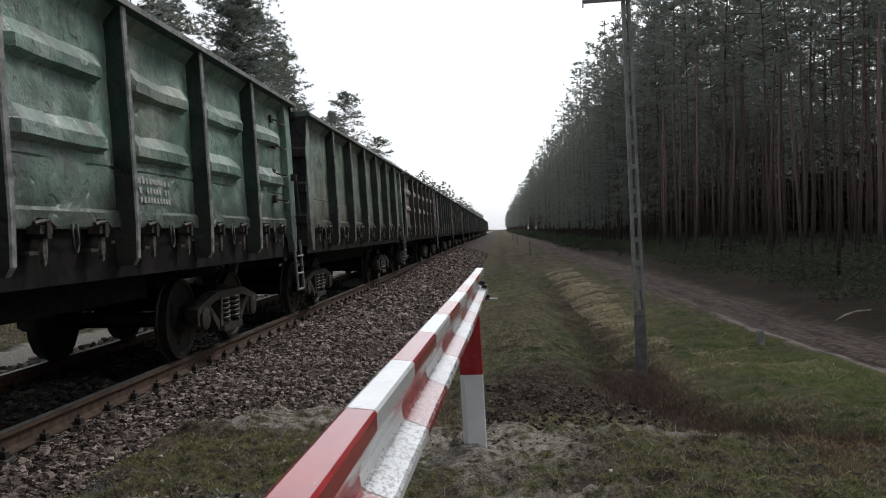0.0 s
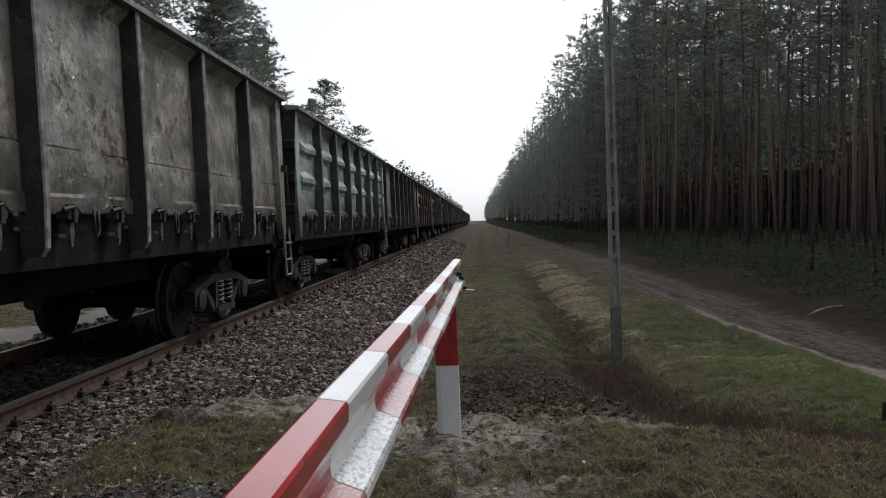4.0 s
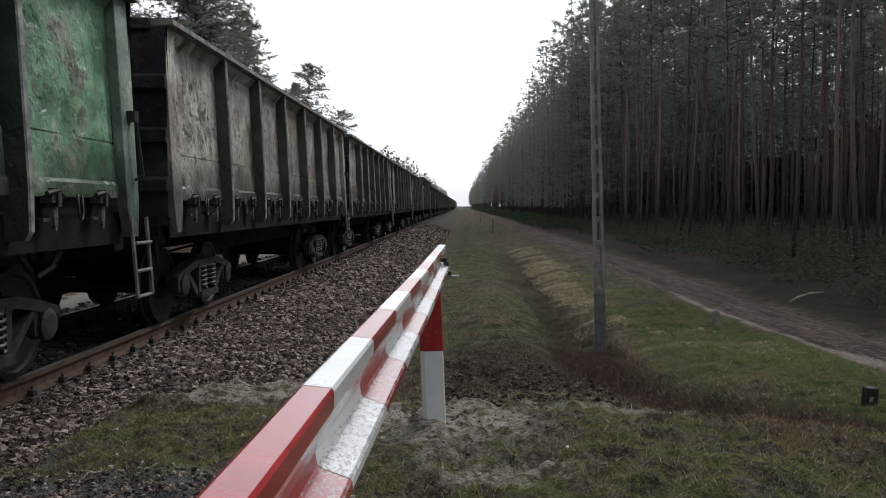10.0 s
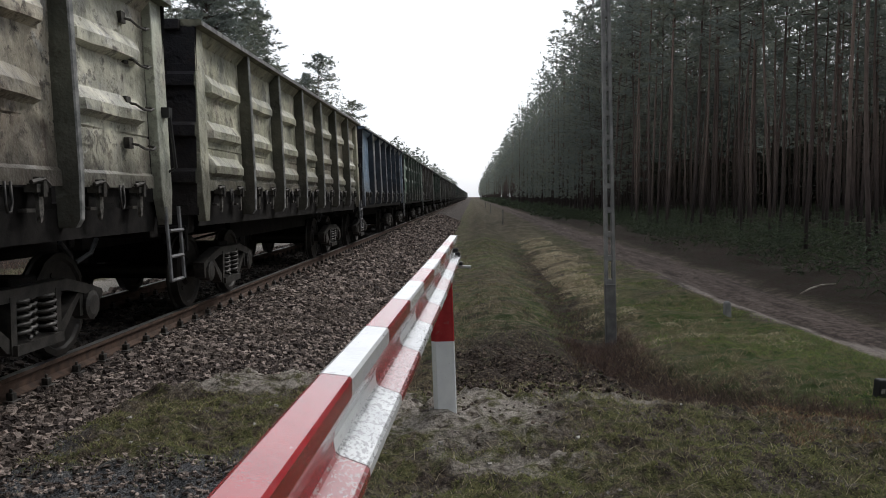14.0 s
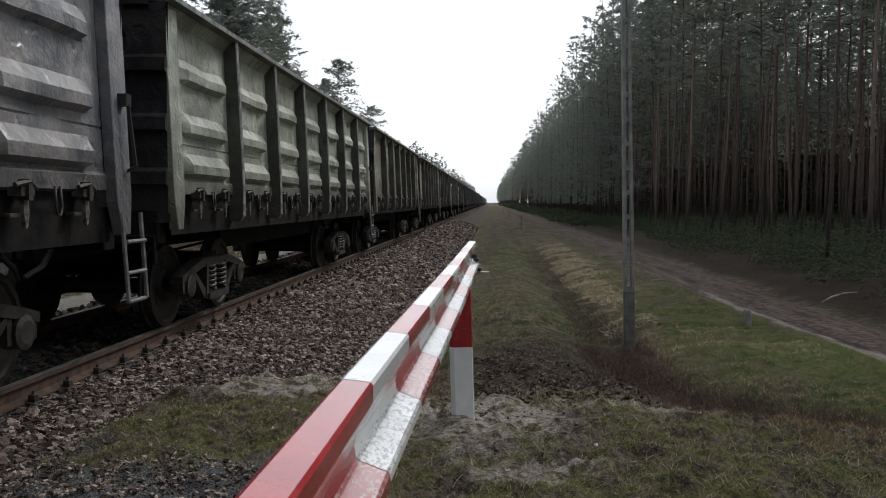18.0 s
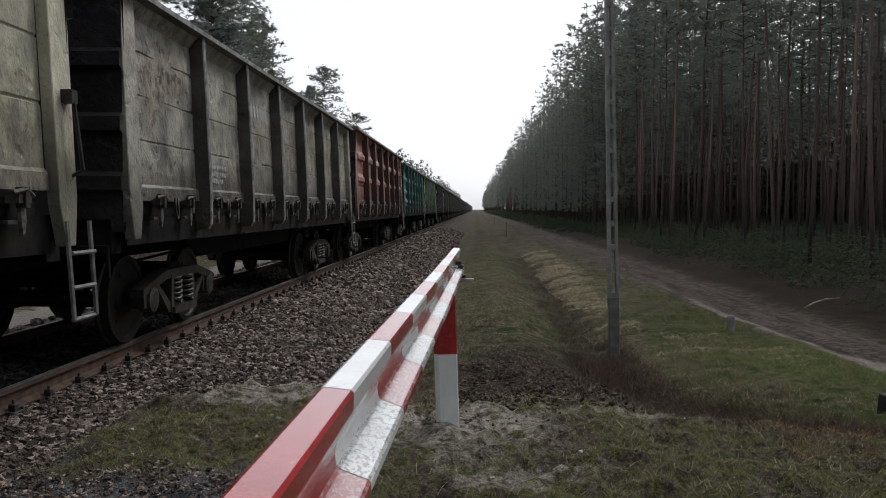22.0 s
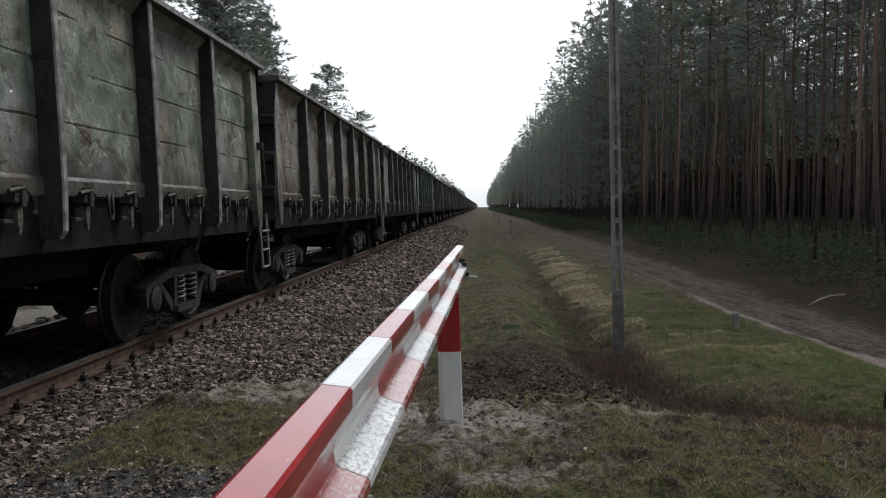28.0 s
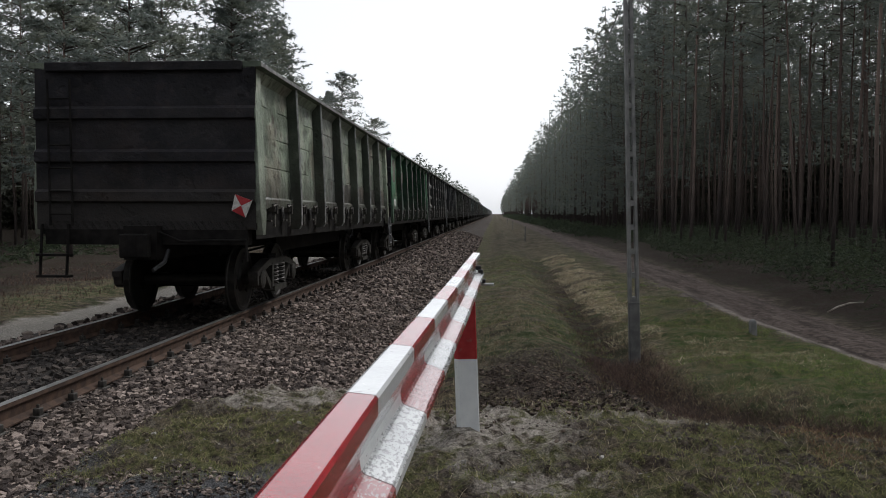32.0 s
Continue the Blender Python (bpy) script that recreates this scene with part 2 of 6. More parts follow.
def barrier_paint(name, a, b, chip, under=(0.42, 0.40, 0.39), size=46):
    n = Nodes(name, 0.25, 0.0, 0.45)
    at = n.place()
    big, small = n.noise(at, 9, 5), n.noise(at, 90, 4, 0.65)
    col = n.mix(n.step(big, 0.3, 0.7), a, b)
    flake = n.step(n.noise(n.vec("MULTIPLY", at, (1.0, 0.45, 1.0)), size, 6, 0.72), 0.62 - chip, 0.66 - chip)
    col = n.mix(n.math("MULTIPLY", flake, 0.8), col, under)
    pit = n.step(n.noise(n.vec("MULTIPLY", at, (1.0, 0.4, 1.0)), size * 2.3, 3, 0.6), 0.67 - 0.5 * chip, 0.71 - 0.5 * chip)
    col = n.mix(n.math("MULTIPLY", pit, 0.7), col, (0.12, 0.11, 0.11))
    dirt = n.step(n.noise(at, 15, 6, 0.7), 0.60, 0.74)
    col = n.mix(n.math("MULTIPLY", dirt, 0.3), col, (0.16, 0.14, 0.13))
    n.bump(small, 0.25, 0.002)
    n.b.inputs["Coat Weight"].default_value, n.b.inputs["Coat Roughness"].default_value = 1.0, 0.22
    return n.out(col, n.math("ADD", n.math("MULTIPLY", small, 0.22), 0.12))


WHITE = barrier_paint("white_barrier_paint", (0.72, 0.74, 0.76), (0.80, 0.82, 0.83), -0.02)
RED = barrier_paint("red_barrier_paint", (0.30, 0.013, 0.020), (0.40, 0.028, 0.034), -0.04)
WORN_WHITE = barrier_paint("flaking_white_paint", (0.54, 0.56, 0.585), (0.74, 0.76, 0.77), 0.115, (0.27, 0.27, 0.28), 120)
WORN_RED = barrier_paint("thin_worn_red_paint", (0.33, 0.075, 0.08), (0.44, 0.17, 0.175), 0.10, (0.50, 0.41, 0.41), 120)
SEAM_DIRT = speckled("dirty_band_seam", (0.05, 0.03, 0.03), (0.16, 0.10, 0.10), 60, 0.8, 0.0, 0.2, 0.2)

# ---- mesh helpers ----


class Geo:
    """Vertices and faces of one mesh."""

    def __init__(self):
        self.v, self.f, self.s = [], [], []

    def box(self, x0, x1, y0, y1, z0, z1, mat=0):
        n = len(self.v)
        self.v += [(x, y, z) for z in (z0, z1) for y in (y0, y1) for x in (x0, x1)]
        self.f += [(n + a, n + b, n + c, n + d) for a, b, c, d in ((0, 2, 3, 1), (4, 5, 7, 6), (0, 1, 5, 4), (2, 6, 7, 3), (0, 4, 6, 2), (1, 3, 7, 5))]
        self.s += [mat] * 6
        return self

    def loft(self, rings, closed=True, caps=True, mat=0):
        """Quads between rings of equal length."""
        n, k = len(self.v), len(rings[0])
        for r in rings:
            self.v += [tuple(p) for p in r]
        for i in range(len(rings) - 1):
            for j in range(k if closed else k - 1):
                a, b = n + i * k + j, n + i * k + (j + 1) % k
                self.f.append((a, b, b + k, a + k))
                self.s.append(mat)
        if caps and closed:
            self.f += [tuple(n + j for j in reversed(range(k))), tuple(n + (len(rings) - 1) * k + j for j in range(k))]
            self.s += [mat] * 2
        return self

    def tube(self, path, r, k=8, mat=0):
        """A round bar along a path; r is a radius or one for each point."""
        pts = [Vector(p) for p in path]
        rs = r if isinstance(r, (list, tuple)) else [r] * len(pts)
        rings, last = [], None
        for i, p in enumerate(pts):
            d = (pts[min(i + 1, len(pts) - 1)] - pts[max(i - 1, 0)]).normalized()
            ref = last if last and abs(d.dot(last)) < 0.95 else (Vector((1, 0, 0)) if abs(d.x) < 0.8 else Vector((0, 0, 1)))
            u = (ref - d * ref.dot(d)).normalized()
            w = d.cross(u)
            last = u
            rings.append([p + (u * math.cos(a) + w * math.sin(a)) * rs[i] for a in (2 * math.pi * j / k for j in range(k))])
        return self.loft(rings, mat=mat)

    def slab(self, outline, axis, lo, hi, mat=0):
        """A flat outline of (a, b), pushed along an axis: x has (y, z), y has (x, z), z has (x, y)."""
        def at(a, b, c):
            return (c, a, b) if axis == "x" else (a, c, b) if axis == "y" else (a, b, c)
        return self.loft([[at(a, b, c) for a, b in outline] for c in (lo, hi)], mat=mat)

    def mesh(self, name, mats, bevel=0.0, smooth=False, weld=False):
        me = bpy.data.meshes.new(name)
        me.from_pydata(self.v, [], self.f)
        for m in mats if isinstance(mats, (list, tuple)) else [mats]:
            me.materials.append(m)
        if any(self.s):
            me.polygons.foreach_set("material_index", self.s)
        bm = bmesh.new()
        bm.from_mesh(me)
        if weld:
            bmesh.ops.remove_doubles(bm, verts=bm.verts, dist=1e-5)
        bmesh.ops.recalc_face_normals(bm, faces=bm.faces)
        if bevel:
            bmesh.ops.bevel(bm, geom=[e for e in bm.edges if len(e.link_faces) == 2 and e.calc_face_angle(0) > 0.5], offset=bevel, segments=1, affect="EDGES", clamp_overlap=True)
        bm.to_mesh(me)
        bm.free()
        if smooth:
            me.polygons.foreach_set("use_smooth", [True] * len(me.polygons))
        me.update()
        return me


def part(name, geo, material, parent, label="", at=None, bevel=0.0, smooth=False):
    """One mesh object under a thing or a part. geo: a Geo or a mesh that is shared."""
    me = geo if isinstance(geo, bpy.types.Mesh) else geo.mesh(name, material, bevel, smooth)
    ob = new(name, me)
    ob.parent = parent
    if at is not None:
        ob.matrix_basis = at
    return tagged(ob, label)


def thing(name, label, category, group="", kind="", at=None):
    ob = new(name)
    ob.empty_display_size = 0.2
    if at is not None:
        ob.matrix_basis = at
    return tagged(ob, label, category, group, kind)


def raw_mesh(name, verts, faces, material, smooth=False):
    """A mesh from numpy arrays of vertices and of equal-sized faces."""
    me = bpy.data.meshes.new(name)
    k = faces.shape[1]
    me.vertices.add(len(verts))
    me.vertices.foreach_set("co", np.ascontiguousarray(verts, dtype=np.float32).ravel())
    me.loops.add(faces.size)
    me.loops.foreach_set("vertex_index", np.ascontiguousarray(faces, dtype=np.int32).ravel())
    me.polygons.add(len(faces))
    me.polygons.foreach_set("loop_start", np.arange(0, faces.size, k, dtype=np.int32))
    me.polygons.foreach_set("use_smooth", np.full(len(faces), smooth))
    for m in material if isinstance(material, (list, tuple)) else [material]:
        me.materials.append(m)
    me.update(calc_edges=True)
    me.validate()
    return me

# ---- the lie of the land ----
PROFILE_X = (-400, -80, -14, -9, -7.2, -6.6, -1.2, 0.0, 1.3, 2.1, 3.0, 4.2, 6.7, 7.6, 12, 80, 400)
PROFILE_Z = (0.0, -0.2, -0.38, -0.44, -0.52, -0.78, -0.78, -0.72, -0.74, -0.72, -0.58, -0.5, -0.52, -0.38, -0.28, 0.0, 0.0)


def smooth(a, lo, hi):
    k = np.clip((a - lo) / (hi - lo), 0, 1)
    return k * k * (3 - 2 * k)


def clods(x, y, size, seed):
    """Smooth random lumps between -0.5 and 0.5, of one size."""
    u, v = x / size + 0.31 * seed, y / size + 0.17 * seed
    i, j = np.floor(u), np.floor(v)
    a, b = u - i, v - j
    a, b = a * a * (3 - 2 * a), b * b * (3 - 2 * b)

    def toss(p, q):
        k = np.sin(p * 127.1 + q * 311.7 + seed * 74.7) * 43758.5453
        return k - np.floor(k)
    return toss(i, j) * (1 - a) * (1 - b) + toss(i + 1, j) * a * (1 - b) + toss(i, j + 1) * (1 - a) * b + toss(i + 1, j + 1) * a * b - 0.5


def ditch_line(y):
    """Where the ditch runs: along the verge, then away from the crossing."""
    return 1.9 + 1.9 * np.clip((11.0 - y) / 3.6, 0, 1.05) ** 2


def height(x, y):
    """The ground's height: banks and ditch along the track, and the flat apron of the crossing."""
    x, y = np.asarray(x, float), np.asarray(y, float)
    z = np.interp(x, PROFILE_X, PROFILE_Z)
    off_road = 1 - smooth(x, 4.3, 4.8) * (1 - smooth(x, 6.6, 7.4))
    z = z + off_road * 0.16 * clods(x, y, 1.6, 4) * smooth(np.abs(x - TRACK_X), 3.2, 4.5)
    z = z - 0.06 * np.exp(-((x - 5.15) / 0.2) ** 2) - 0.06 * np.exp(-((x - 6.3) / 0.22) ** 2)
    line = ditch_line(y)
    z = z - (0.24 - 0.10 * smooth(y, 12, 18)) * np.exp(-((x - line) / 0.5) ** 2) * smooth(y, 7.0, 8.2)
    z = z + 0.16 * np.exp(-((x - line + 1.3) / 0.6) ** 2) * smooth(y, 7, 9) * smooth(x, -1.1, -0.5)
    lumps = 0.08 * clods(x, y, 0.75, 1) + 0.07 * clods(x, y, 0.34, 2) + 0.05 * clods(x, y, 0.2, 3)
    z = z + lumps * off_road * smooth(np.abs(x - TRACK_X), 3.0, 3.6) * (1 - smooth(y, 30, 60))
    z = z + (0.14 * clods(x, y, 0.3, 5) + 0.10 * clods(x, y, 0.16, 6)) * smooth(x, -0.4, 0.2) * (1 - smooth(x, 1.7, 2.3)) * smooth(y, 6.2, 6.8) * (1 - smooth(y, 10.0, 13.0))
    edge = 6.2 - 0.85 * smooth(x, 0.8, 3.2) + 0.15 * np.sin(0.9 * x + 0.5) + 0.1 * np.sin(3.1 * x) + 0.85 * np.exp(-((x + 1.75) / 0.75) ** 2)
    apron = (1 - smooth(y, edge, edge + 1.5)) * smooth(x, -3.25, -2.6) * (1 - smooth(x, 3.2, 5.6))
    flat = -0.06 + 0.02 * np.sin(2.3 * x + 1.1 * y) + 0.014 * np.sin(5.1 * y - 2.2 * x) - 0.05 * smooth(-x, 1.6, 3.0)
    flat = flat + (0.06 * clods(x, y, 0.17, 7) + 0.04 * clods(x, y, 0.09, 8)) * np.exp(-(((x + 0.1) / 1.0) ** 2 + ((y - 5.9) / 0.6) ** 2))
    flat = flat + 0.045 * np.exp(-(((x + 0.18) / 0.45) ** 2 + ((y - 5.6) / 0.4) ** 2))
    far = (1 - smooth(y, edge, edge + 1.2)) * (1 - smooth(x, -7.6, -6.4)) * smooth(x, -16, -12)
    rough = (0.075 * clods(x, y, 0.13, 10) + 0.06 * clods(x, y, 0.08, 11)) * smooth(x, -3.2, -2.4) * (1 - smooth(y, 9, 11))
    z = z * (1 - apron) + (flat + 0.5 * lumps) * apron + rough * off_road
    return z * (1 - 0.5 * far) - 0.05 * far


def ground_material():
    n = Nodes("forest_verge_ground", 0.95, 0.0, 0.15)
    at = n.place()
    x, y, z = n.xyz(at)
    wob = n.math("SUBTRACT", n.noise(at, 0.9, 5, 0.6), 0.5)
    xx = n.math("ADD", x, n.math("MULTIPLY", wob, 1.5))
    yy = n.math("ADD", y, n.math("MULTIPLY", wob, 1.2))
    big, mid, fine, grit = n.noise(at, 0.55, 5), n.noise(at, 3.2, 6, 0.65), n.noise(at, 24, 5, 0.7), n.noise(at, 110, 3, 0.7)
    soft = n.noise(at, 7.5, 5, 0.6)
    green = n.mix(n.step(mid, 0.3, 0.7), (0.030, 0.046, 0.014), (0.078, 0.090, 0.032))
    straw = n.mix(n.step(fine, 0.36, 0.64), (0.070, 0.056, 0.034), (0.24, 0.20, 0.135))
    earth = n.mix(n.step(fine, 0.36, 0.64), (0.020, 0.014, 0.012), (0.095, 0.072, 0.057))
    verge = n.mix(n.step(soft, 0.42, 0.60), n.mix(n.step(mid, 0.38, 0.58), green, straw), n.mix(n.step(big, 0.4, 0.6), earth, green))
    # the ditch: a dark line of brown weeds that bends towards the crossing, with a straw bank beside it
    bend = n.math("ADD", n.math("MULTIPLY", n.math("POWER", n.math("MINIMUM", n.math("MAXIMUM", n.math("DIVIDE", n.math("SUBTRACT", 11.0, y), 3.6), 0.0), 1.05), 2.0), 1.9), 1.9)
    away = n.math("SUBTRACT", xx, bend)
    ditch = n.math("MULTIPLY", n.math("MULTIPLY", n.step(away, -0.7, -0.25), n.step(away, 0.65, 0.2)), n.math("MULTIPLY", n.step(y, 45, 25), n.step(y, 7.2, 8.0)))
    ditch = n.math("MULTIPLY", ditch, n.math("MAXIMUM", n.step(y, 16, 12), n.step(mid, 0.42, 0.55)))
    verge = n.mix(n.math("MULTIPLY", ditch, 0.9), verge, n.mix(n.step(soft, 0.35, 0.65), (0.012, 0.0075, 0.0065), (0.040, 0.026, 0.021)))
    bank = n.math("MULTIPLY", n.math("MULTIPLY", n.step(away, 0.25, 0.6), n.step(xx, 3.9, 3.2)), n.step(yy, 10.5, 12.5))
    verge = n.mix(n.math("MULTIPLY", n.math("MULTIPLY", bank, n.step(soft, 0.3, 0.6)), n.step(n.noise(n.vec("MULTIPLY", at, (1.3, 0.6, 1.0)), 1.2, 5, 0.65), 0.42, 0.54)), verge, n.mix(n.step(n.noise(n.vec("MULTIPLY", at, (1.0, 0.55, 1.0)), 3.4, 5, 0.6), 0.42, 0.58), n.mix(0.6, earth, straw), n.mix(1.0, straw, (1.75, 1.65, 1.6), "MULTIPLY")))
    # dug, crumbly slope below the crossing
    dug = n.math("MULTIPLY", n.math("MULTIPLY", n.step(yy, 6.2, 6.7), n.step(yy, 14.0, 10.5)), n.math("MULTIPLY", n.step(xx, -0.4, 0.1), n.step(away, 0.4, 0.0)))
    verge = n.mix(n.math("MULTIPLY", dug, n.step(mid, 0.30, 0.46)), verge, n.mix(n.step(n.noise(at, 12, 5, 0.7), 0.52, 0.64), earth, n.mix(0.6, earth, straw)))
    # mown strip beside the forest road, which swings away from the crossing
    swing = n.math("MULTIPLY", n.math("MAXIMUM", n.math("SUBTRACT", 15.5, y), 0.0), -0.11)
    xr, xs_road = n.math("ADD", x, swing), n.math("ADD", xx, swing)
    strip = n.math("MULTIPLY", n.step(xx, 2.5, 3.2), n.step(xr, 4.8, 4.5))
    lush = n.mix(n.step(soft, 0.36, 0.66), n.mix(n.step(mid, 0.3, 0.7), (0.024, 0.046, 0.010), (0.062, 0.092, 0.022)), (0.125, 0.112, 0.054))
    verge = n.mix(n.math("MULTIPLY", n.math("MULTIPLY", strip, n.step(yy, 22, 15)), n.step(big, 0.25, 0.5)), verge, lush)
    # far off the verge is bleached and bare
    bleached = n.math("MULTIPLY", n.step(y, 26, 60), n.step(xx, -0.9, 0.2))
    verge = n.mix(n.math("MULTIPLY", bleached, 0.75), verge, n.mix(n.step(n.noise(n.vec("MULTIPLY", at, (1.0, 0.25, 1.0)), 1.6, 5, 0.65), 0.38, 0.62), (0.040, 0.036, 0.022), (0.13, 0.105, 0.075)))
    # forest road of trodden sand with two wheel tracks
    road = n.math("MULTIPLY", n.step(xs_road, 4.3, 4.65), n.step(xx, 6.9, 6.2))
    sand = n.mix(n.step(fine, 0.25, 0.75), (0.075, 0.056, 0.049), (0.20, 0.158, 0.138))
    sand = n.mix(n.math("MULTIPLY", n.step(soft, 0.42, 0.6), 0.75), sand, (0.042, 0.031, 0.027))
    sand = n.mix(n.math("MULTIPLY", n.step(mid, 0.55, 0.7), 0.5), sand, (0.20, 0.165, 0.145))
    track = n.math("MULTIPLY", n.step(n.math("ABSOLUTE", n.math("SUBTRACT", n.math("ADD", xr, n.math("MULTIPLY", wob, 0.5)), 4.72)), 0.19, 0.05), n.math("MULTIPLY", n.step(mid, 0.28, 0.5), n.step(y, 23, 16)))
    sand = n.mix(n.math("MULTIPLY", track, n.step(fine, 0.15, 0.6)), sand, (0.36, 0.315, 0.285))
    ruts = n.noise(n.vec("MULTIPLY", at, (5.0, 0.45, 1.0)), 1.0, 5, 0.65)
    sand = n.mix(n.math("MULTIPLY", n.step(ruts, 0.50, 0.62), 0.7), sand, (0.036, 0.026, 0.023))
    sand = n.mix(n.math("MULTIPLY", n.step(ruts, 0.44, 0.36), 0.5), sand, (0.22, 0.18, 0.155))
    col = n.mix(road, verge, sand)
    # needle litter of the woods
    wood = n.math("MAXIMUM", n.step(xx, 6.2, 6.9), n.step(xx, -10.2, -12.0))
    litter = n.mix(n.step(fine, 0.3, 0.7), (0.018, 0.0125, 0.0095), (0.048, 0.033, 0.025))
    litter = n.mix(n.math("MULTIPLY", n.step(mid, 0.5, 0.66), 0.8), litter, (0.020, 0.030, 0.011))
    col = n.mix(wood, col, litter)
    # sandy track on the far side of the line
    path = n.math("MULTIPLY", n.step(xx, -8.6, -8.3), n.step(xx, -6.9, -7.2))
    col = n.mix(path, col, n.mix(n.step(fine, 0.2, 0.8), (0.26, 0.235, 0.20), (0.52, 0.48, 0.43)))
    # trodden crossing: pale sand round the post and at the edges, dark chippings near the rails
    near = n.math("MULTIPLY", n.step(n.math("ADD", yy, n.math("MULTIPLY", n.step(x, 0.8, 3.2), 0.85)), 7.4, 6.6), n.math("MULTIPLY", n.step(xx, -3.6, -3.0), n.step(x, 6.0, 3.5)))
    patchy = n.noise(at, 2.6, 9, 0.76)
    moss = n.mix(n.step(fine, 0.3, 0.7), (0.042, 0.047, 0.018), (0.170, 0.166, 0.070))
    grey_soil = n.mix(n.step(fine, 0.35, 0.65), (0.070, 0.058, 0.048), (0.22, 0.19, 0.155))
    turf = n.mix(n.step(patchy, 0.43, 0.52), n.mix(n.step(soft, 0.46, 0.60), earth, grey_soil), n.mix(n.step(soft, 0.48, 0.60), moss, n.mix(0.45, earth, straw)))
    specks = n.noise(at, 62, 4, 0.6)
    turf = n.mix(n.math("MULTIPLY", n.step(specks, 0.58, 0.66), 0.4), turf, (0.25, 0.225, 0.18))
    turf = n.mix(n.math("MULTIPLY", n.step(specks, 0.42, 0.35), 0.8), turf, (0.018, 0.014, 0.012))
    col = n.mix(near, col, turf)
    d1 = n.math("ADD", n.math("POWER", n.math("MULTIPLY", n.math("ADD", x, 0.12), 1.05), 2.0), n.math("POWER", n.math("MULTIPLY", n.math("SUBTRACT", y, 5.62), 1.12), 2.0))
    d2 = n.math("ADD", n.math("POWER", n.math("MULTIPLY", n.math("ADD", x, 1.75), 0.85), 2.0), n.math("POWER", n.math("MULTIPLY", n.math("SUBTRACT", y, 6.75), 2.0), 2.0))
    patch = n.math("MAXIMUM", n.step(n.math("ADD", d1, n.math("MULTIPLY", wob, 2.4)), 0.8, 0.15), n.step(n.math("ADD", d2, wob), 0.85, 0.3))
    d3 = n.math("ADD", n.math("POWER", n.math("MULTIPLY", n.math("SUBTRACT", x, 0.3), 2.2), 2.0), n.math("POWER", n.math("MULTIPLY", n.math("SUBTRACT", y, 4.68), 4.0), 2.0))
    patch = n.math("MAXIMUM", patch, n.math("MULTIPLY", n.step(n.math("ADD", d3, n.math("MULTIPLY", wob, 2.0)), 1.0, 0.3), 0.75))
    rim = n.math("MULTIPLY", n.math("MULTIPLY", n.step(xx, -0.4, 0.2), n.step(x, 1.9, 1.2)), n.step(n.math("ABSOLUTE", n.math("SUBTRACT", y, 6.18)), 0.22, 0.05))
    patch = n.math("MAXIMUM", patch, n.math("MULTIPLY", rim, 0.8))
    col = n.mix(n.math("MULTIPLY", patch, n.math("MULTIPLY", n.step(n.noise(at, 9, 6, 0.7), 0.38, 0.56), n.step(patchy, 0.64, 0.52))), col, n.mix(n.step(fine, 0.25, 0.75), (0.20, 0.175, 0.15), (0.58, 0.525, 0.465)))
    chips = n.math("MULTIPLY", n.math("MULTIPLY", n.math("MAXIMUM", n.step(yy, 4.75, 4.4), n.step(xx, -2.35, -2.75)), n.math("MULTIPLY", n.step(yy, 5.6, 5.2), n.step(xx, -0.5, -1.2))), n.step(x, -4, -3))
    col = n.mix(chips, col, n.mix(n.step(grit, 0.35, 0.65), (0.045, 0.047, 0.052), (0.16, 0.16, 0.165)))
    col = n.mix(0.75, col, n.mix(n.step(grit, 0.3, 0.7), (0.25, 0.25, 0.25), (1.30, 1.30, 1.30)), "MULTIPLY")
    n.bump(n.math("ADD", n.math("MULTIPLY", fine, 1.0), n.math("MULTIPLY", grit, 0.5)), 0.9, 0.05)
    return n.out(col)


def sheet(name, xs, ys, fz, material):
    gx, gy = np.meshgrid(np.array(xs), np.array(ys))
    v = np.stack([gx, gy, fz(gx, gy)], -1).reshape(-1, 3)
    w, h = len(xs), len(ys)
    i = (np.arange(h - 1)[:, None] * w + np.arange(w - 1)[None]).ravel()
    return new(name, raw_mesh(name, v, np.stack([i, i + 1, i + 1 + w, i + w], -1), material, True))


xs = np.concatenate([[-2500, -900, -400, -200, -100, -60, -40, -30, -22], np.arange(-17, -7.5, 0.5), np.arange(-7.5, -3.0, 0.1), np.arange(-3.0, 3.6, 0.04), np.arange(3.6, 8.0, 0.1), np.arange(8.0, 16, 0.5), [17, 20, 25, 32, 45, 70, 120, 250, 600, 2500]])
ys = np.concatenate([[-2500, -600, -200, -80, -40, -20, -10], np.arange(-6, 2, 0.5), np.arange(2, 3, 0.1), np.arange(3.0, 9.0, 0.04), np.arange(9, 16, 0.1), np.arange(16, 40, 0.5), np.arange(40, 120, 4), [130, 160, 200, 280, 400, 600, 900, 1400, 2800]])
GROUND = ground_material()
tagged(sheet("ground", xs, ys, height, GROUND), "uneven verge of dry grass, moss, ditch and forest floor", "ground", "", "structure")

# ---- the railway ----
BED = ((-2.55, -0.85), (-1.75, -0.205), (1.85, -0.205), (3.45, -0.80))    # the ballast's section, from the track's middle


def ballast_top(x):
    return np.interp(np.asarray(x) - TRACK_X, [p[0] for p in BED], [p[1] for p in BED])


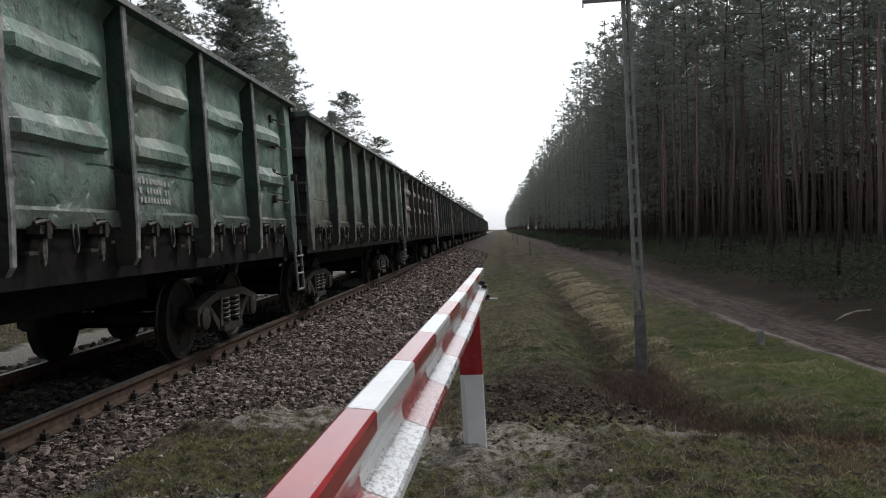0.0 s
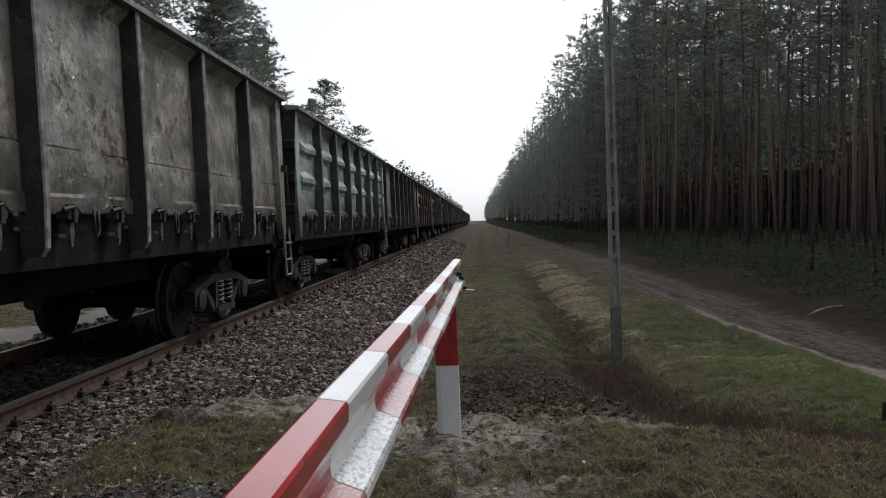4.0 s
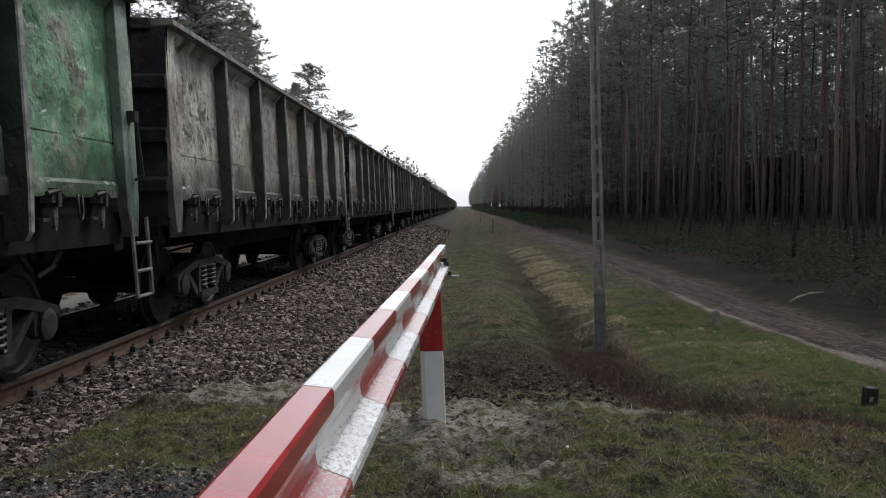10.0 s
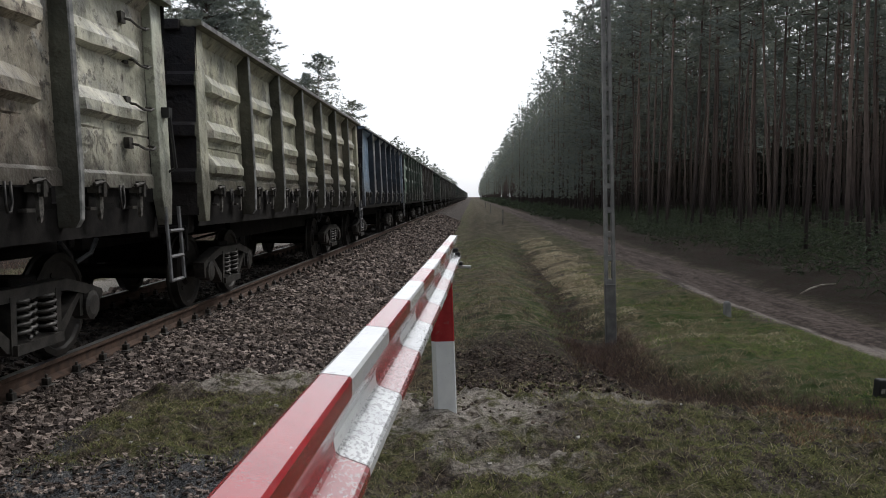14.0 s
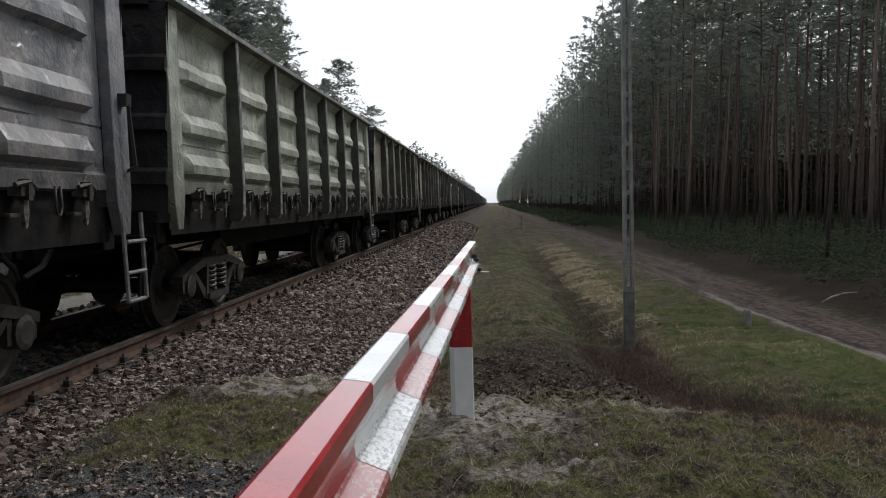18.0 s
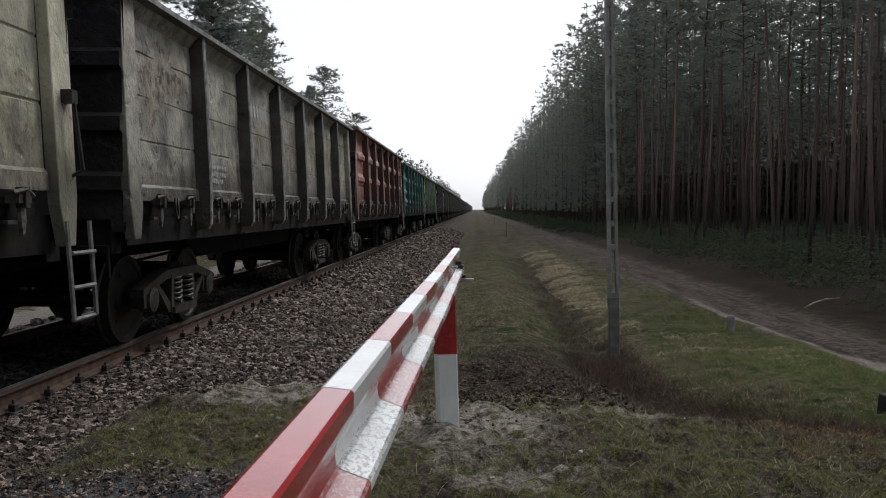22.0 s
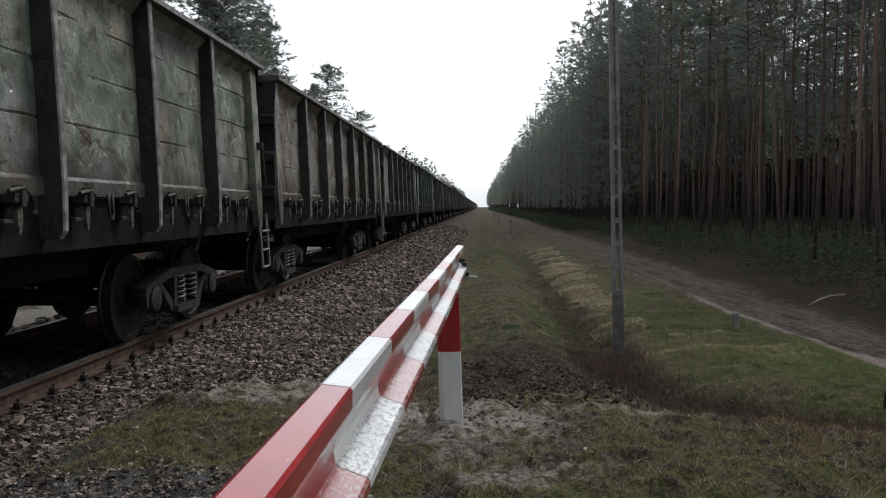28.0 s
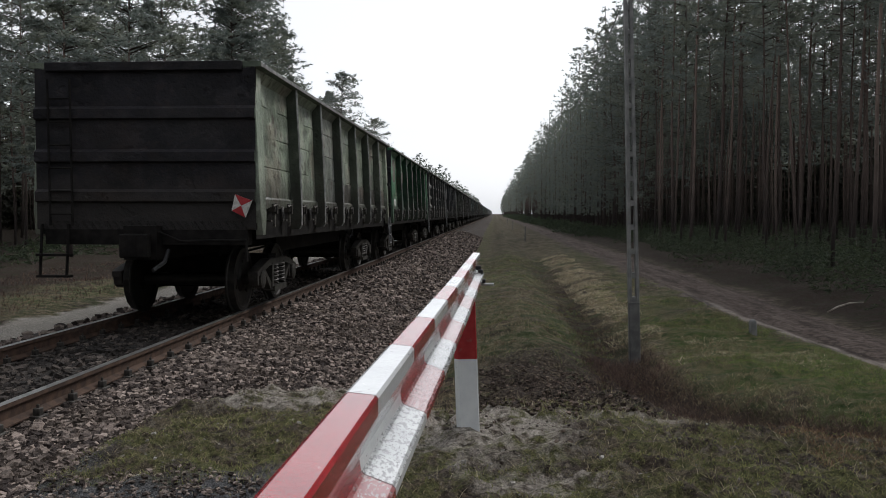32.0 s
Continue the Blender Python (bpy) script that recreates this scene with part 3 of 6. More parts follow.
def ballast_material(name, lo, hi, lumps):
    n = Nodes(name, 0.9, 0.0, 0.25)
    at = n.place()
    tone = n.math("POWER", n.island(), 2.2) if lumps else n.noise(at, 22, 4, 0.8)
    grain = n.noise(at, 60, 4)
    col = n.mix(tone, lo, hi)
    col = n.mix(n.math("MULTIPLY", n.step(n.noise(at, 1.3, 4), 0.45, 0.7), 0.45), col, (0.10, 0.078, 0.062))
    # oil and dust from the trains between the rails
    x = n.xyz(at)[0]
    middle = n.step(n.math("ABSOLUTE", n.math("SUBTRACT", x, TRACK_X)), 1.15, 0.6)
    col = n.mix(n.math("MULTIPLY", middle, 0.72), col, (0.02, 0.019, 0.018))
    col = n.mix(0.6, col, n.mix(grain, (0.6, 0.6, 0.6), (1.35, 1.35, 1.35)), "MULTIPLY")
    vor = n.node("ShaderNodeTexVoronoi", Scale=17.0)
    n.put(vor.inputs["Vector"], at)
    n.bump(n.math("ADD", grain, n.math("MULTIPLY", vor.outputs["Distance"], 0.0 if lumps else -2.5)), 0.8, 0.03)
    return n.out(col)


GRAVEL = ballast_material("ballast_chippings", (0.022, 0.018, 0.017), (0.075, 0.062, 0.056), False)
STONE = ballast_material("ballast_stone", (0.032, 0.024, 0.022), (0.43, 0.350, 0.305), True)
bed_x = np.array([TRACK_X + a for a in (-2.55, -2.1, -1.75, -1.0, -0.5, 0, 0.5, 1.0, 1.85, 2.2, 2.6, 3.0, 3.45)])
bed_y = np.concatenate([[-300, -60, -10], np.arange(0, 60, 1.0), [70, 90, 120, 180, 300, 600, 1400, 2700]])
tagged(sheet("ballast_bed", bed_x, bed_y, lambda x, y: ballast_top(x) + 0.012 * np.sin(9 * x + 3 * y) * (y < 60), GRAVEL), "sloping railway bed of grey-brown crushed stone", "ballast", "", "structure")


def scatter_stones(name, count, x0, x1, y0, y1, lo, hi, top, seed, label, material, bias=1.0, keep=None):
    """Loose angular stones lying on a surface, all in one mesh."""
    r = np.random.default_rng(seed)
    x = r.uniform(x0, x1, count)
    y = y0 + (y1 - y0) * r.uniform(0, 1, count) ** bias
    if keep is not None:
        ok = keep(x, y)
        x, y = x[ok], y[ok]
    count = len(x)
    z = top(x, y)
    cube = np.array([(a, b, c) for c in (-1, 1) for b in (-1, 1) for a in (-1, 1)], float)
    quads = np.array(((0, 2, 3, 1), (4, 5, 7, 6), (0, 1, 5, 4), (2, 6, 7, 3), (0, 4, 6, 2), (1, 3, 7, 5)))
    s = r.uniform(lo, hi, (count, 1, 1)) * np.array([1.0, 0.8, 0.55]) * r.uniform(0.75, 1.3, (count, 1, 3))
    p = cube[None] * s * (1 + r.uniform(-0.42, 0.42, (count, 8, 3)))
    a, b, c = r.uniform(0, 6.28, (3, count))
    b, c = 0.6 * np.sin(b), 0.6 * np.sin(c)
    rz = np.zeros((count, 3, 3)); rz[:, 0, 0] = np.cos(a); rz[:, 0, 1] = -np.sin(a); rz[:, 1, 0] = np.sin(a); rz[:, 1, 1] = np.cos(a); rz[:, 2, 2] = 1
    rx = np.zeros((count, 3, 3)); rx[:, 0, 0] = 1; rx[:, 1, 1] = np.cos(b); rx[:, 1, 2] = -np.sin(b); rx[:, 2, 1] = np.sin(b); rx[:, 2, 2] = np.cos(b)
    p = np.einsum("nij,njk,nvk->nvi", rz, rx, p)
    p += np.stack([x, y, z + r.uniform(-0.2, 1.5, count) * s[:, 0, 2]], -1)[:, None]
    f = (quads[None] + 8 * np.arange(count)[:, None, None]).reshape(-1, 4)
    return tagged(new(name, raw_mesh(name, p.reshape(-1, 3), f, material)), label, "gravel", "", "stuff")


def bare(x, y):
    return ballast_top(x) > height(x, y) - 0.03


def on_bed(x, y):
    return np.maximum(ballast_top(x), height(x, y))


scatter_stones("ballast_stones", 33000, -3.72, -1.0, 4.4, 17, 0.013, 0.028, lambda x, y: ballast_top(x), 3, "loose angular ballast stones on the bed's shoulder", STONE, 1.25, bare)
scatter_stones("ballast_stones", 11000, -3.72, -0.95, 14, 36, 0.022, 0.042, lambda x, y: ballast_top(x), 4, "loose angular ballast stones on the bed's shoulder", STONE, 1.2, bare)
scatter_stones("ballast_stones", 7000, -3.75, -1.1, 34, 75, 0.03, 0.06, lambda x, y: ballast_top(x), 13, "loose angular ballast stones on the bed's shoulder", STONE, 1.2, bare)
scatter_stones("ballast_stones", 7000, -5.35, -3.85, 4.5, 24, 0.018, 0.036, lambda x, y: ballast_top(x) - 0.01, 5, "oil-darkened ballast stones between the rails", STONE, 1.3)
scatter_stones("ballast_stones", 2500, -7.1, -5.4, 7, 30, 0.03, 0.05, lambda x, y: ballast_top(x), 6, "loose ballast stones on the bed's far shoulder", STONE, 1.2)
scatter_stones("road_chippings", 7000, -3.2, -0.9, 2.6, 5.4, 0.005, 0.013, height, 9, "small dark chippings trodden into the crossing", STONE, 1.0, lambda x, y: (y < 4.55 + 0.2 * np.sin(2.2 * x)) | (x < -2.55))
CRUMB = ballast_material("crumbly_soil", (0.055, 0.042, 0.034), (0.26, 0.22, 0.18), True)
scatter_stones("soil_crumbs", 4000, -2.5, 2.8, 4.0, 9.0, 0.003, 0.008, height, 10, "crumbs of dug brown soil on the verge", CRUMB, 1.0, lambda x, y: (y > 6.25) & (height(x, y) > ballast_top(x)) & (clods(x, y, 0.6, 9) + 0.4 * clods(x, y, 0.25, 8) > -0.05))
PEBBLE = speckled("pale_pebble", (0.22, 0.20, 0.18), (0.5, 0.48, 0.45), 30, 0.9)
scatter_stones("pebbles", 900, -3.2, 3.2, 3.0, 7.0, 0.002, 0.008, height, 7, "scattered small stones on the trodden crossing", DULL_STONE)
CLOD = ballast_material("dark_dug_clod", (0.024, 0.017, 0.014), (0.20, 0.15, 0.12), True)
scatter_stones("soil_clods", 6500, -0.4, 3.2, 6.25, 11.0, 0.004, 0.019, height, 12, "clods of dug dark soil on the slope", CLOD, 1.3, lambda x, y: (x < ditch_line(y) + 0.1) & (clods(x, y, 0.5, 14) + 0.5 * clods(x, y, 0.2, 15) > -0.18))
scatter_stones("soil_clods", 260, -0.9, 0.6, 4.9, 6.2, 0.003, 0.012, height, 16, "clods of dark soil on the pale sand", CLOD, 1.0, lambda x, y: clods(x, y, 0.3, 17) > 0.0)
scatter_stones("pale_stones", 60, -2.9, 3.0, 3.4, 6.9, 0.005, 0.015, height, 8, "scattered pale stones on the trodden crossing", PEBBLE)

track = thing("railway_track", "single broad-gauge track on concrete sleepers in ballast", "railway track", "", "structure")
HEAD = ((-0.036, 0.0), (0.036, 0.0), (0.038, -0.035), (0.01, -0.05), (0.009, -0.13), (0.072, -0.16), (0.072, -0.172), (-0.072, -0.172), (-0.072, -0.16), (-0.009, -0.13), (-0.01, -0.05), (-0.038, -0.035))
for side in (-1, 1):
    g = Geo()
    cx = TRACK_X + side * 0.797
    ring = [[(cx + a, y, b) for a, b in HEAD] for y in (-200, -20, 0, 10, 20, 40, 80, 160, 400, 1000, 2700)]
    g.loft(ring)
    k = len(HEAD)
    g.s = [1 if i < 10 * k and i % k == 0 else 0 for i in range(len(g.f))]
    part("rail", g, [RUSTY, RAILTOP], track, "rusty steel rail with a polished head")
sleeper_mesh = Geo().box(-1.35, 1.35, -0.13, 0.13, -0.40, -0.215).mesh("sleeper", SLEEPER, 0.02)
clip = Geo().box(-0.05, 0.05, -0.07, 0.07, -0.21, -0.165).box(-0.028, 0.03, -0.035, 0.035, -0.17, -0.105).tube([(0, 0, -0.17), (0, 0, -0.075)], 0.014, 6)
clip_mesh = clip.mesh("rail_clip", LATCH, 0.006)
for i in range(80):
    y = 3.1 + 0.545 * i
    part("sleeper", sleeper_mesh, SLEEPER, track, at=pose(TRACK_X, y, 0))
    for dx in (0.797 + 0.095, -0.797 + 0.095):
        part("rail_clip", clip_mesh, LATCH, track, at=pose(TRACK_X + dx, y, 0.0))

# ---- the red and white barrier ----
barrier = thing("crossing_barrier", "red and white painted steel guard rail on a post", "barrier", at=pose(-0.19, 5.62, 0))
# section of the rolled beam, from its upper left edge: to the right, and up
BEAM = ((-0.002, -0.012), (0.001, -0.002), (0.006, 0.0), (0.047, -0.004), (0.0515, -0.009), (0.0515, -0.034), (0.046, -0.048), (0.026, -0.085), (0.023, -0.100), (0.026, -0.119), (0.031, -0.124), (0.072, -0.139), (0.077, -0.144), (0.078, -0.156), (0.066, -0.175), (0.045, -0.200))
BEAM_TOP = ((-0.232, 0.30, 1.203), (-0.2235, 1.21, 1.203), (-0.1805, 3.4, 1.203), (-0.150, 5.62, 1.203))


def beam_at(y):
    return Vector((np.interp(y, [p[1] for p in BEAM_TOP], [p[0] for p in BEAM_TOP]), y, 1.203))


g = Geo()
outer = [(a, b) for a, b in BEAM]
inner = [(a - 0.004, b - 0.0045) for a, b in reversed(BEAM)]
joints = [-0.52, 0.05, 0.62]
y = 1.205
while y < 5.64:
    joints.append(y)
    y += 0.455
joints[-1] = 5.64
for i in range(len(joints) - 1):
    band = 1 if i % 2 == 0 else 0
    lo, hi = joints[i], joints[i + 1]
    n0 = len(g.f)
    rings = []
    for y in (lo, lo + 0.0045, (lo + hi) / 2, hi):
        o = beam_at(y) if y > 0.3 else Vector((-0.232 - 0.009 * (0.3 - y), y, 1.203))
        rings.append([(o.x + a, y, o.z + b) for a, b in outer + inner])
    g.loft(rings, caps=False)
    k = len(outer) + len(inner)
    for j in range(n0, len(g.f)):
        col = (j - n0) % k
        g.s[j] = 4 if j - n0 < k and (2 <= col <= 3 or 9 <= col <= 12) else band * (2 if 9 <= col <= 11 else 1) if not (band == 0 and 9 <= col <= 11) else 3
beam_mesh = g.mesh("beam", [WHITE, RED, WORN_RED, WORN_WHITE, SEAM_DIRT], weld=True)
for q in beam_mesh.polygons:
    q.use_smooth = False
part("beam", beam_mesh, WHITE, barrier, "folded steel beam in red and white bands", at=pose(0.19, -5.62, 0))
C = ((-0.078, -0.032), (-0.046, -0.066), (0.075, -0.066), (0.08, -0.06), (0.08, 0.05), (0.066, 0.05), (0.066, -0.05), (-0.042, -0.05), (-0.064, -0.028), (-0.064, 0.05), (-0.078, 0.05))
post = Geo()
post.loft([[(a, b, z) for a, b in C] for z in (-0.5, 0.48)], mat=0)
post.loft([[(a, b, z) for a, b in C] for z in (0.4805, 1.04)], mat=1)
part("post", post, [WHITE, RED], barrier, "steel channel post, red above and white below", at=pose(0.012, 0, 0, 0, -2.2, 0))
part("bracket", Geo().box(0.075, 0.112, -0.12, -0.06, 1.03, 1.095).box(0.06, 0.10, -0.11, -0.07, 1.09, 1.12).box(0.05, 0.13, -0.13, -0.05, 1.005, 1.03), BLACK, barrier, "black plastic clamp", bevel=0.006)
part("flat_bar", Geo().box(-0.02, 0.185, -0.105, -0.075, 0.985, 1.002), ZINC, barrier, "bare steel strip", bevel=0.002)
part("flat_bar", Geo().box(-0.11, -0.0, -0.105, -0.075, 0.985, 1.002), ZINC, barrier, "bare steel strip", bevel=0.002)
part("bolt", Geo().tube([(0.06, -0.07, 1.075), (0.06, -0.02, 1.075)], 0.011, 8), ZINC, barrier, "zinc bolt")

# ---- the line of poles ----
DARK_STEEL = speckled("dull_grey_steel", (0.10, 0.10, 0.105), (0.19, 0.19, 0.195), 10, 0.7, 0.0, 0.2)
pole = thing("utility_pole", "grey concrete lattice pole with a tarred foot and a steel crossarm", "utility pole", at=pose(2.14, 12.8, 0, 0, -1.75, 0))


def ladder_pole(foot, top, w0, w1, thick):
    g = Geo()

    def wide(z):
        return w0 + (w1 - w0) * (z - foot) / (top - foot)
    for s in (-1, 1):
        g.loft([[(s * wide(z) / 2 + a, b, z) for a, b in ((-0.025, -thick), (0.025, -thick), (0.025, thick), (-0.025, thick))] for z in (foot, (foot + top) / 2, top)])
    z = foot + 0.06
    while z < top - 0.1:
        w = wide(z) / 2 - 0.02
        g.box(-w, w, -thick * 0.8, thick * 0.8, z, z + 0.085)
        z += 0.37
    return g


part("shaft", ladder_pole(0.05, 5.5, 0.115, 0.07, 0.06), POLE_GREY, pole, "cast concrete shaft with rectangular openings", bevel=0.006)
part("foot", Geo().loft([[(s * 0.083, t * 0.066, z) for s, t in ((-1, -1), (1, -1), (1, 1), (-1, 1))] for z in (-1.2, 0.12)]), TAR, pole, "tarred solid foot", bevel=0.012)
arm = Geo().box(-0.66, 0.52, -0.085, -0.072, 4.885, 4.94).box(-0.66, 0.52, -0.072, -0.03, 4.928, 4.94).box(-0.66, -0.645, -0.09, -0.03, 4.83, 4.885).box(0.505, 0.52, -0.09, -0.03, 4.83, 4.885)
part("crossarm", arm, DARK_STEEL, pole, "dull grey steel angle crossarm")
for dx in (-0.6, -0.3, 0.3, 0.46):
    part("insulator", Geo().tube([(dx, -0.06, 4.935), (dx, -0.06, 4.99), (dx, -0.06, 5.01), (dx, -0.06, 5.07), (dx, -0.06, 5.09)], [0.01, 0.01, 0.035, 0.03, 0.012], 10), PALE, pole, "white glazed insulator")
wire_mat = speckled("weathered_wire", (0.10, 0.10, 0.10), (0.2, 0.2, 0.2), 3, 0.5, 0.6)
wire = Geo()
pts = [(2.0 + 0.012 * y, 12.8 + y, 4.85 - 0.078 * y + 0.00105 * y * y) for y in range(0, 62, 4)]
wire.tube(pts, 0.009, 5)
tagged(new("overhead_wire", wire.mesh("overhead_wire", wire_mat)), "slack grey telephone wire along the line", "wire")
for x, y in ((2.37, 65.0), (2.42, 112.0), (2.45, 160.0)):
    p = thing("marker_post", "short dark wooden marker post in the verge", "post", "marker posts", at=pose(x, y, float(height(x, y))))
    part("shaft", Geo().loft([[(s * 0.045, t * 0.045, z) for s, t in ((-1, -1), (1, -1), (1, 1), (-1, 1))] for z in (-0.3, 1.15)]), TAR, p, bevel=0.02)
    part("cap", Geo().slab(((-0.055, 1.15), (0.055, 1.15), (0, 1.21)), "y", -0.055, 0.055), SLEEPER, p)
stump = thing("boundary_stone", "short weathered concrete marker stone in the grass", "marker stone", at=pose(4.3, 13.95, -0.52, 3, -4, 12))
part("block", Geo().loft([[(s * r, t * r, z) for s, t in ((-1, -1), (1, -1), (1, 1), (-1, 1))] for z, r in ((-0.3, 0.06), (0.21, 0.05), (0.24, 0.03))]), POLE_GREY, stump, bevel=0.015)
marker = thing("cable_marker", "small dark cable marker post in the grass", "marker post", at=pose(4.15, 8.4, float(height(4.15, 8.4)), 2, 3, 15))
part("shaft", Geo().box(-0.065, 0.065, -0.05, 0.05, -0.2, 0.21), BLACK, marker, bevel=0.01)
part("plate", Geo().box(-0.045, -0.005, -0.056, -0.05, 0.07, 0.12), DULL_STONE, marker, "dull number plate")
BARK_GREY = speckled("bare_dead_wood", (0.22, 0.19, 0.16), (0.42, 0.38, 0.33), 12, 0.9)
limb = Geo().tube([(6.55, 16.6, -0.46), (6.75, 16.65, -0.36), (7.0, 16.7, -0.29), (7.3, 16.75, -0.27)], [0.014, 0.018, 0.016, 0.009], 7)
tagged(new("fallen_branch", limb.mesh("fallen_branch", BARK_GREY, 0, True)), "bleached fallen branch lying at the forest edge", "branch")

# ---- woodland ----


def needles_material(name, a, b):
    n = Nodes(name, 0.7, 0.0, 0.25)
    at = n.place()
    tone = n.island()
    col = n.mix(tone, a, b)
    col = n.mix(n.math("MULTIPLY", n.step(n.noise(at, 0.35, 3), 0.4, 0.65), 0.5), col, n.mix(1.0, col, (1.3, 1.15, 0.85), "MULTIPLY"))
    return n.thin(col, 1.3)


def bark_material():
    n = Nodes("pine_bark", 0.9, 0.0, 0.2)
    at = n.local()
    z = n.xyz(at)[2]
    grain = n.noise(n.vec("MULTIPLY", at, (14.0, 14.0, 2.2)), 1.6, 6, 0.7)
    patch = n.noise(at, 1.1, 3)
    low = n.mix(grain, (0.026, 0.021, 0.020), (0.085, 0.068, 0.062))
    high = n.mix(grain, (0.110, 0.082, 0.070), (0.30, 0.228, 0.195))
    # Grey lower bark, carried higher and darker to take in the forest's shade.
    col = n.mix(n.step(n.math("ADD", z, n.math("MULTIPLY", patch, 6.0)), 3.0, 10.5), low, high)
    col = n.mix(n.math("MULTIPLY", n.info()["Random"], 0.85), col, n.mix(1.0, col, (0.32, 0.32, 0.34), "MULTIPLY"))
    n.bump(grain, 0.9, 0.03)
    return n.out(col)


LIMB = speckled("dark_pine_limb", (0.030, 0.024, 0.020), (0.075, 0.060, 0.050), 6, 0.9)
NEEDLES = needles_material("pine_needles", (0.064, 0.075, 0.069), (0.086, 0.099, 0.091))
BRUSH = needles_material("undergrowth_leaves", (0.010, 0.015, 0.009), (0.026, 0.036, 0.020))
# Darkened pine needles: the shade of the forest's depth is in this colour.
SHADED_NEEDLES = needles_material("shaded_pine_needles", (0.013, 0.014, 0.011), (0.027, 0.028, 0.022))
BARK = bark_material()


def sprays(centres, size, blades, r, droop=0.15, wide=0.11):
    """Spiky tufts: thin triangles that fan out round each centre."""
    n = len(centres)
    d = r.normal(size=(n, blades, 3))
    d[..., 2] = d[..., 2] * 0.6 + 0.25
    d /= np.linalg.norm(d, axis=-1, keepdims=True)
    length = (size[:, None] * r.uniform(0.65, 1.25, (n, blades)))[..., None]
    side = np.cross(d, r.normal(size=(n, blades, 3)))
    side /= np.linalg.norm(side, axis=-1, keepdims=True)
    base = centres[:, None] - d * length * 0.15
    tip = centres[:, None] + d * length - np.array([0, 0, droop]) * length
    half = side * length * wide
    v = np.stack([base + half, base - half, tip], 2).reshape(-1, 3)
    return v, np.arange(n * blades * 3).reshape(-1, 3)


def crown_points(tall, foot, reach, r, boughs, along, cone=False):
    """Tuft centres and limb lines of a pine's crown."""
    pts, size, lines = [], [], []
    for i in range(boughs):
        k = (i + r.uniform(0, 1)) / boughs
        z = foot + (tall - foot) * k ** 0.85
        env = reach * (0.25 + 0.75 * math.sin(math.pi * min(1, 0.16 + 0.80 * k)) ** 0.8) * r.uniform(0.55, 1.15)
        if cone:                       # boughs in whorls, one above the other
            k = (i // 9 + r.uniform(-0.3, 0.3)) / (boughs / 9)
            z = foot + (tall - foot) * max(0, k)
            env = reach * (0.07 + 0.93 * (1 - max(0, k)) ** 0.8 * min(1, 0.45 + 3 * k)) * r.uniform(0.4, 1.2)
        elif k > 0.93:
            env *= 0.5
        a = r.uniform(0, 6.283)
        rise = r.uniform(-0.05, 0.35) + 0.5 * max(0, k) ** 3 if cone else r.uniform(0.05, 0.5) * (0.3 + k)
        end = np.array([math.cos(a) * env, math.sin(a) * env, z + rise * env])
        lines.append(((0, 0, z - 0.1), end))
        for j in range(along):
            q = 0.30 + 0.75 * math.sqrt((j + r.uniform(0, 1)) / along)
            fan = r.normal() * 0.24 * env * q
            pts.append(np.array([0, 0, z]) * (1 - q) + end * q + (-math.sin(a) * fan, math.cos(a) * fan, -0.12 * abs(fan)) + r.normal(size=3) * (0.08, 0.08, 0.05 if cone else 0.09))
            size.append(r.uniform(0.15, 0.30) if cone else r.uniform(0.13, 0.25))
    return np.array(pts), np.array(size), lines


def pine(seed, tall, foot, reach, lean, boughs=46, along=11, cone=False):
    """A Scots pine: tapering trunk with limbs and dead stubs, and a crown of needle tufts."""
    r = np.random.default_rng(seed)
    t = thing("pine_tree", "tall Scots pine with a bare reddish trunk and high dark crown", "tree", "pines of the forest")
    bx, by = lean
    path = [(bx * z / tall + 0.06 * math.sin(z * 0.5 + seed), by * z / tall + 0.05 * math.sin(z * 0.37 + 2 * seed), z) for z in np.linspace(-0.4, tall, 12)]
    rad = 0.04 + tall * 0.0019
    g = Geo().tube(path, [rad * (1.25 if i == 0 else 1.0) * (1 - 0.88 * (i / 11) ** 1.25) for i in range(12)], 7)

    def centre(z):
        return np.array([np.interp(z, [p[2] for p in path], [p[c] for p in path]) for c in (0, 1)] + [0.0])
    pts, size, lines = crown_points(tall, foot, reach, r, boughs, along, cone)
    for a, b in lines:
        c = centre(a[2])
        mid = (np.array(a) + b) / 2 + (0, 0, 0.08)
        g.tube([c + a, c + mid, c + b], [0.030, 0.018, 0.005], 3, 1)
    for _ in range(16):
        z = r.uniform(foot * 0.35, foot)
        c, a, l = centre(z), r.uniform(0, 6.28), r.uniform(0.25, 1.0)
        g.tube([c + (0, 0, z), c + (math.cos(a) * l, math.sin(a) * l, z + r.uniform(-0.15, 0.2))], [0.014, 0.004], 3, 1)
    part("trunk", g, [BARK, LIMB], t, "rough trunk, orange higher up", smooth=True)
    pts = pts + np.array([centre(p[2]) for p in pts])
    v, f = sprays(pts, size * 1.3, 11, r, 0.15, 0.12)
    part("crown", raw_mesh("crown", v, f, NEEDLES), NEEDLES, t, "open crown of dark green needles")
    return t


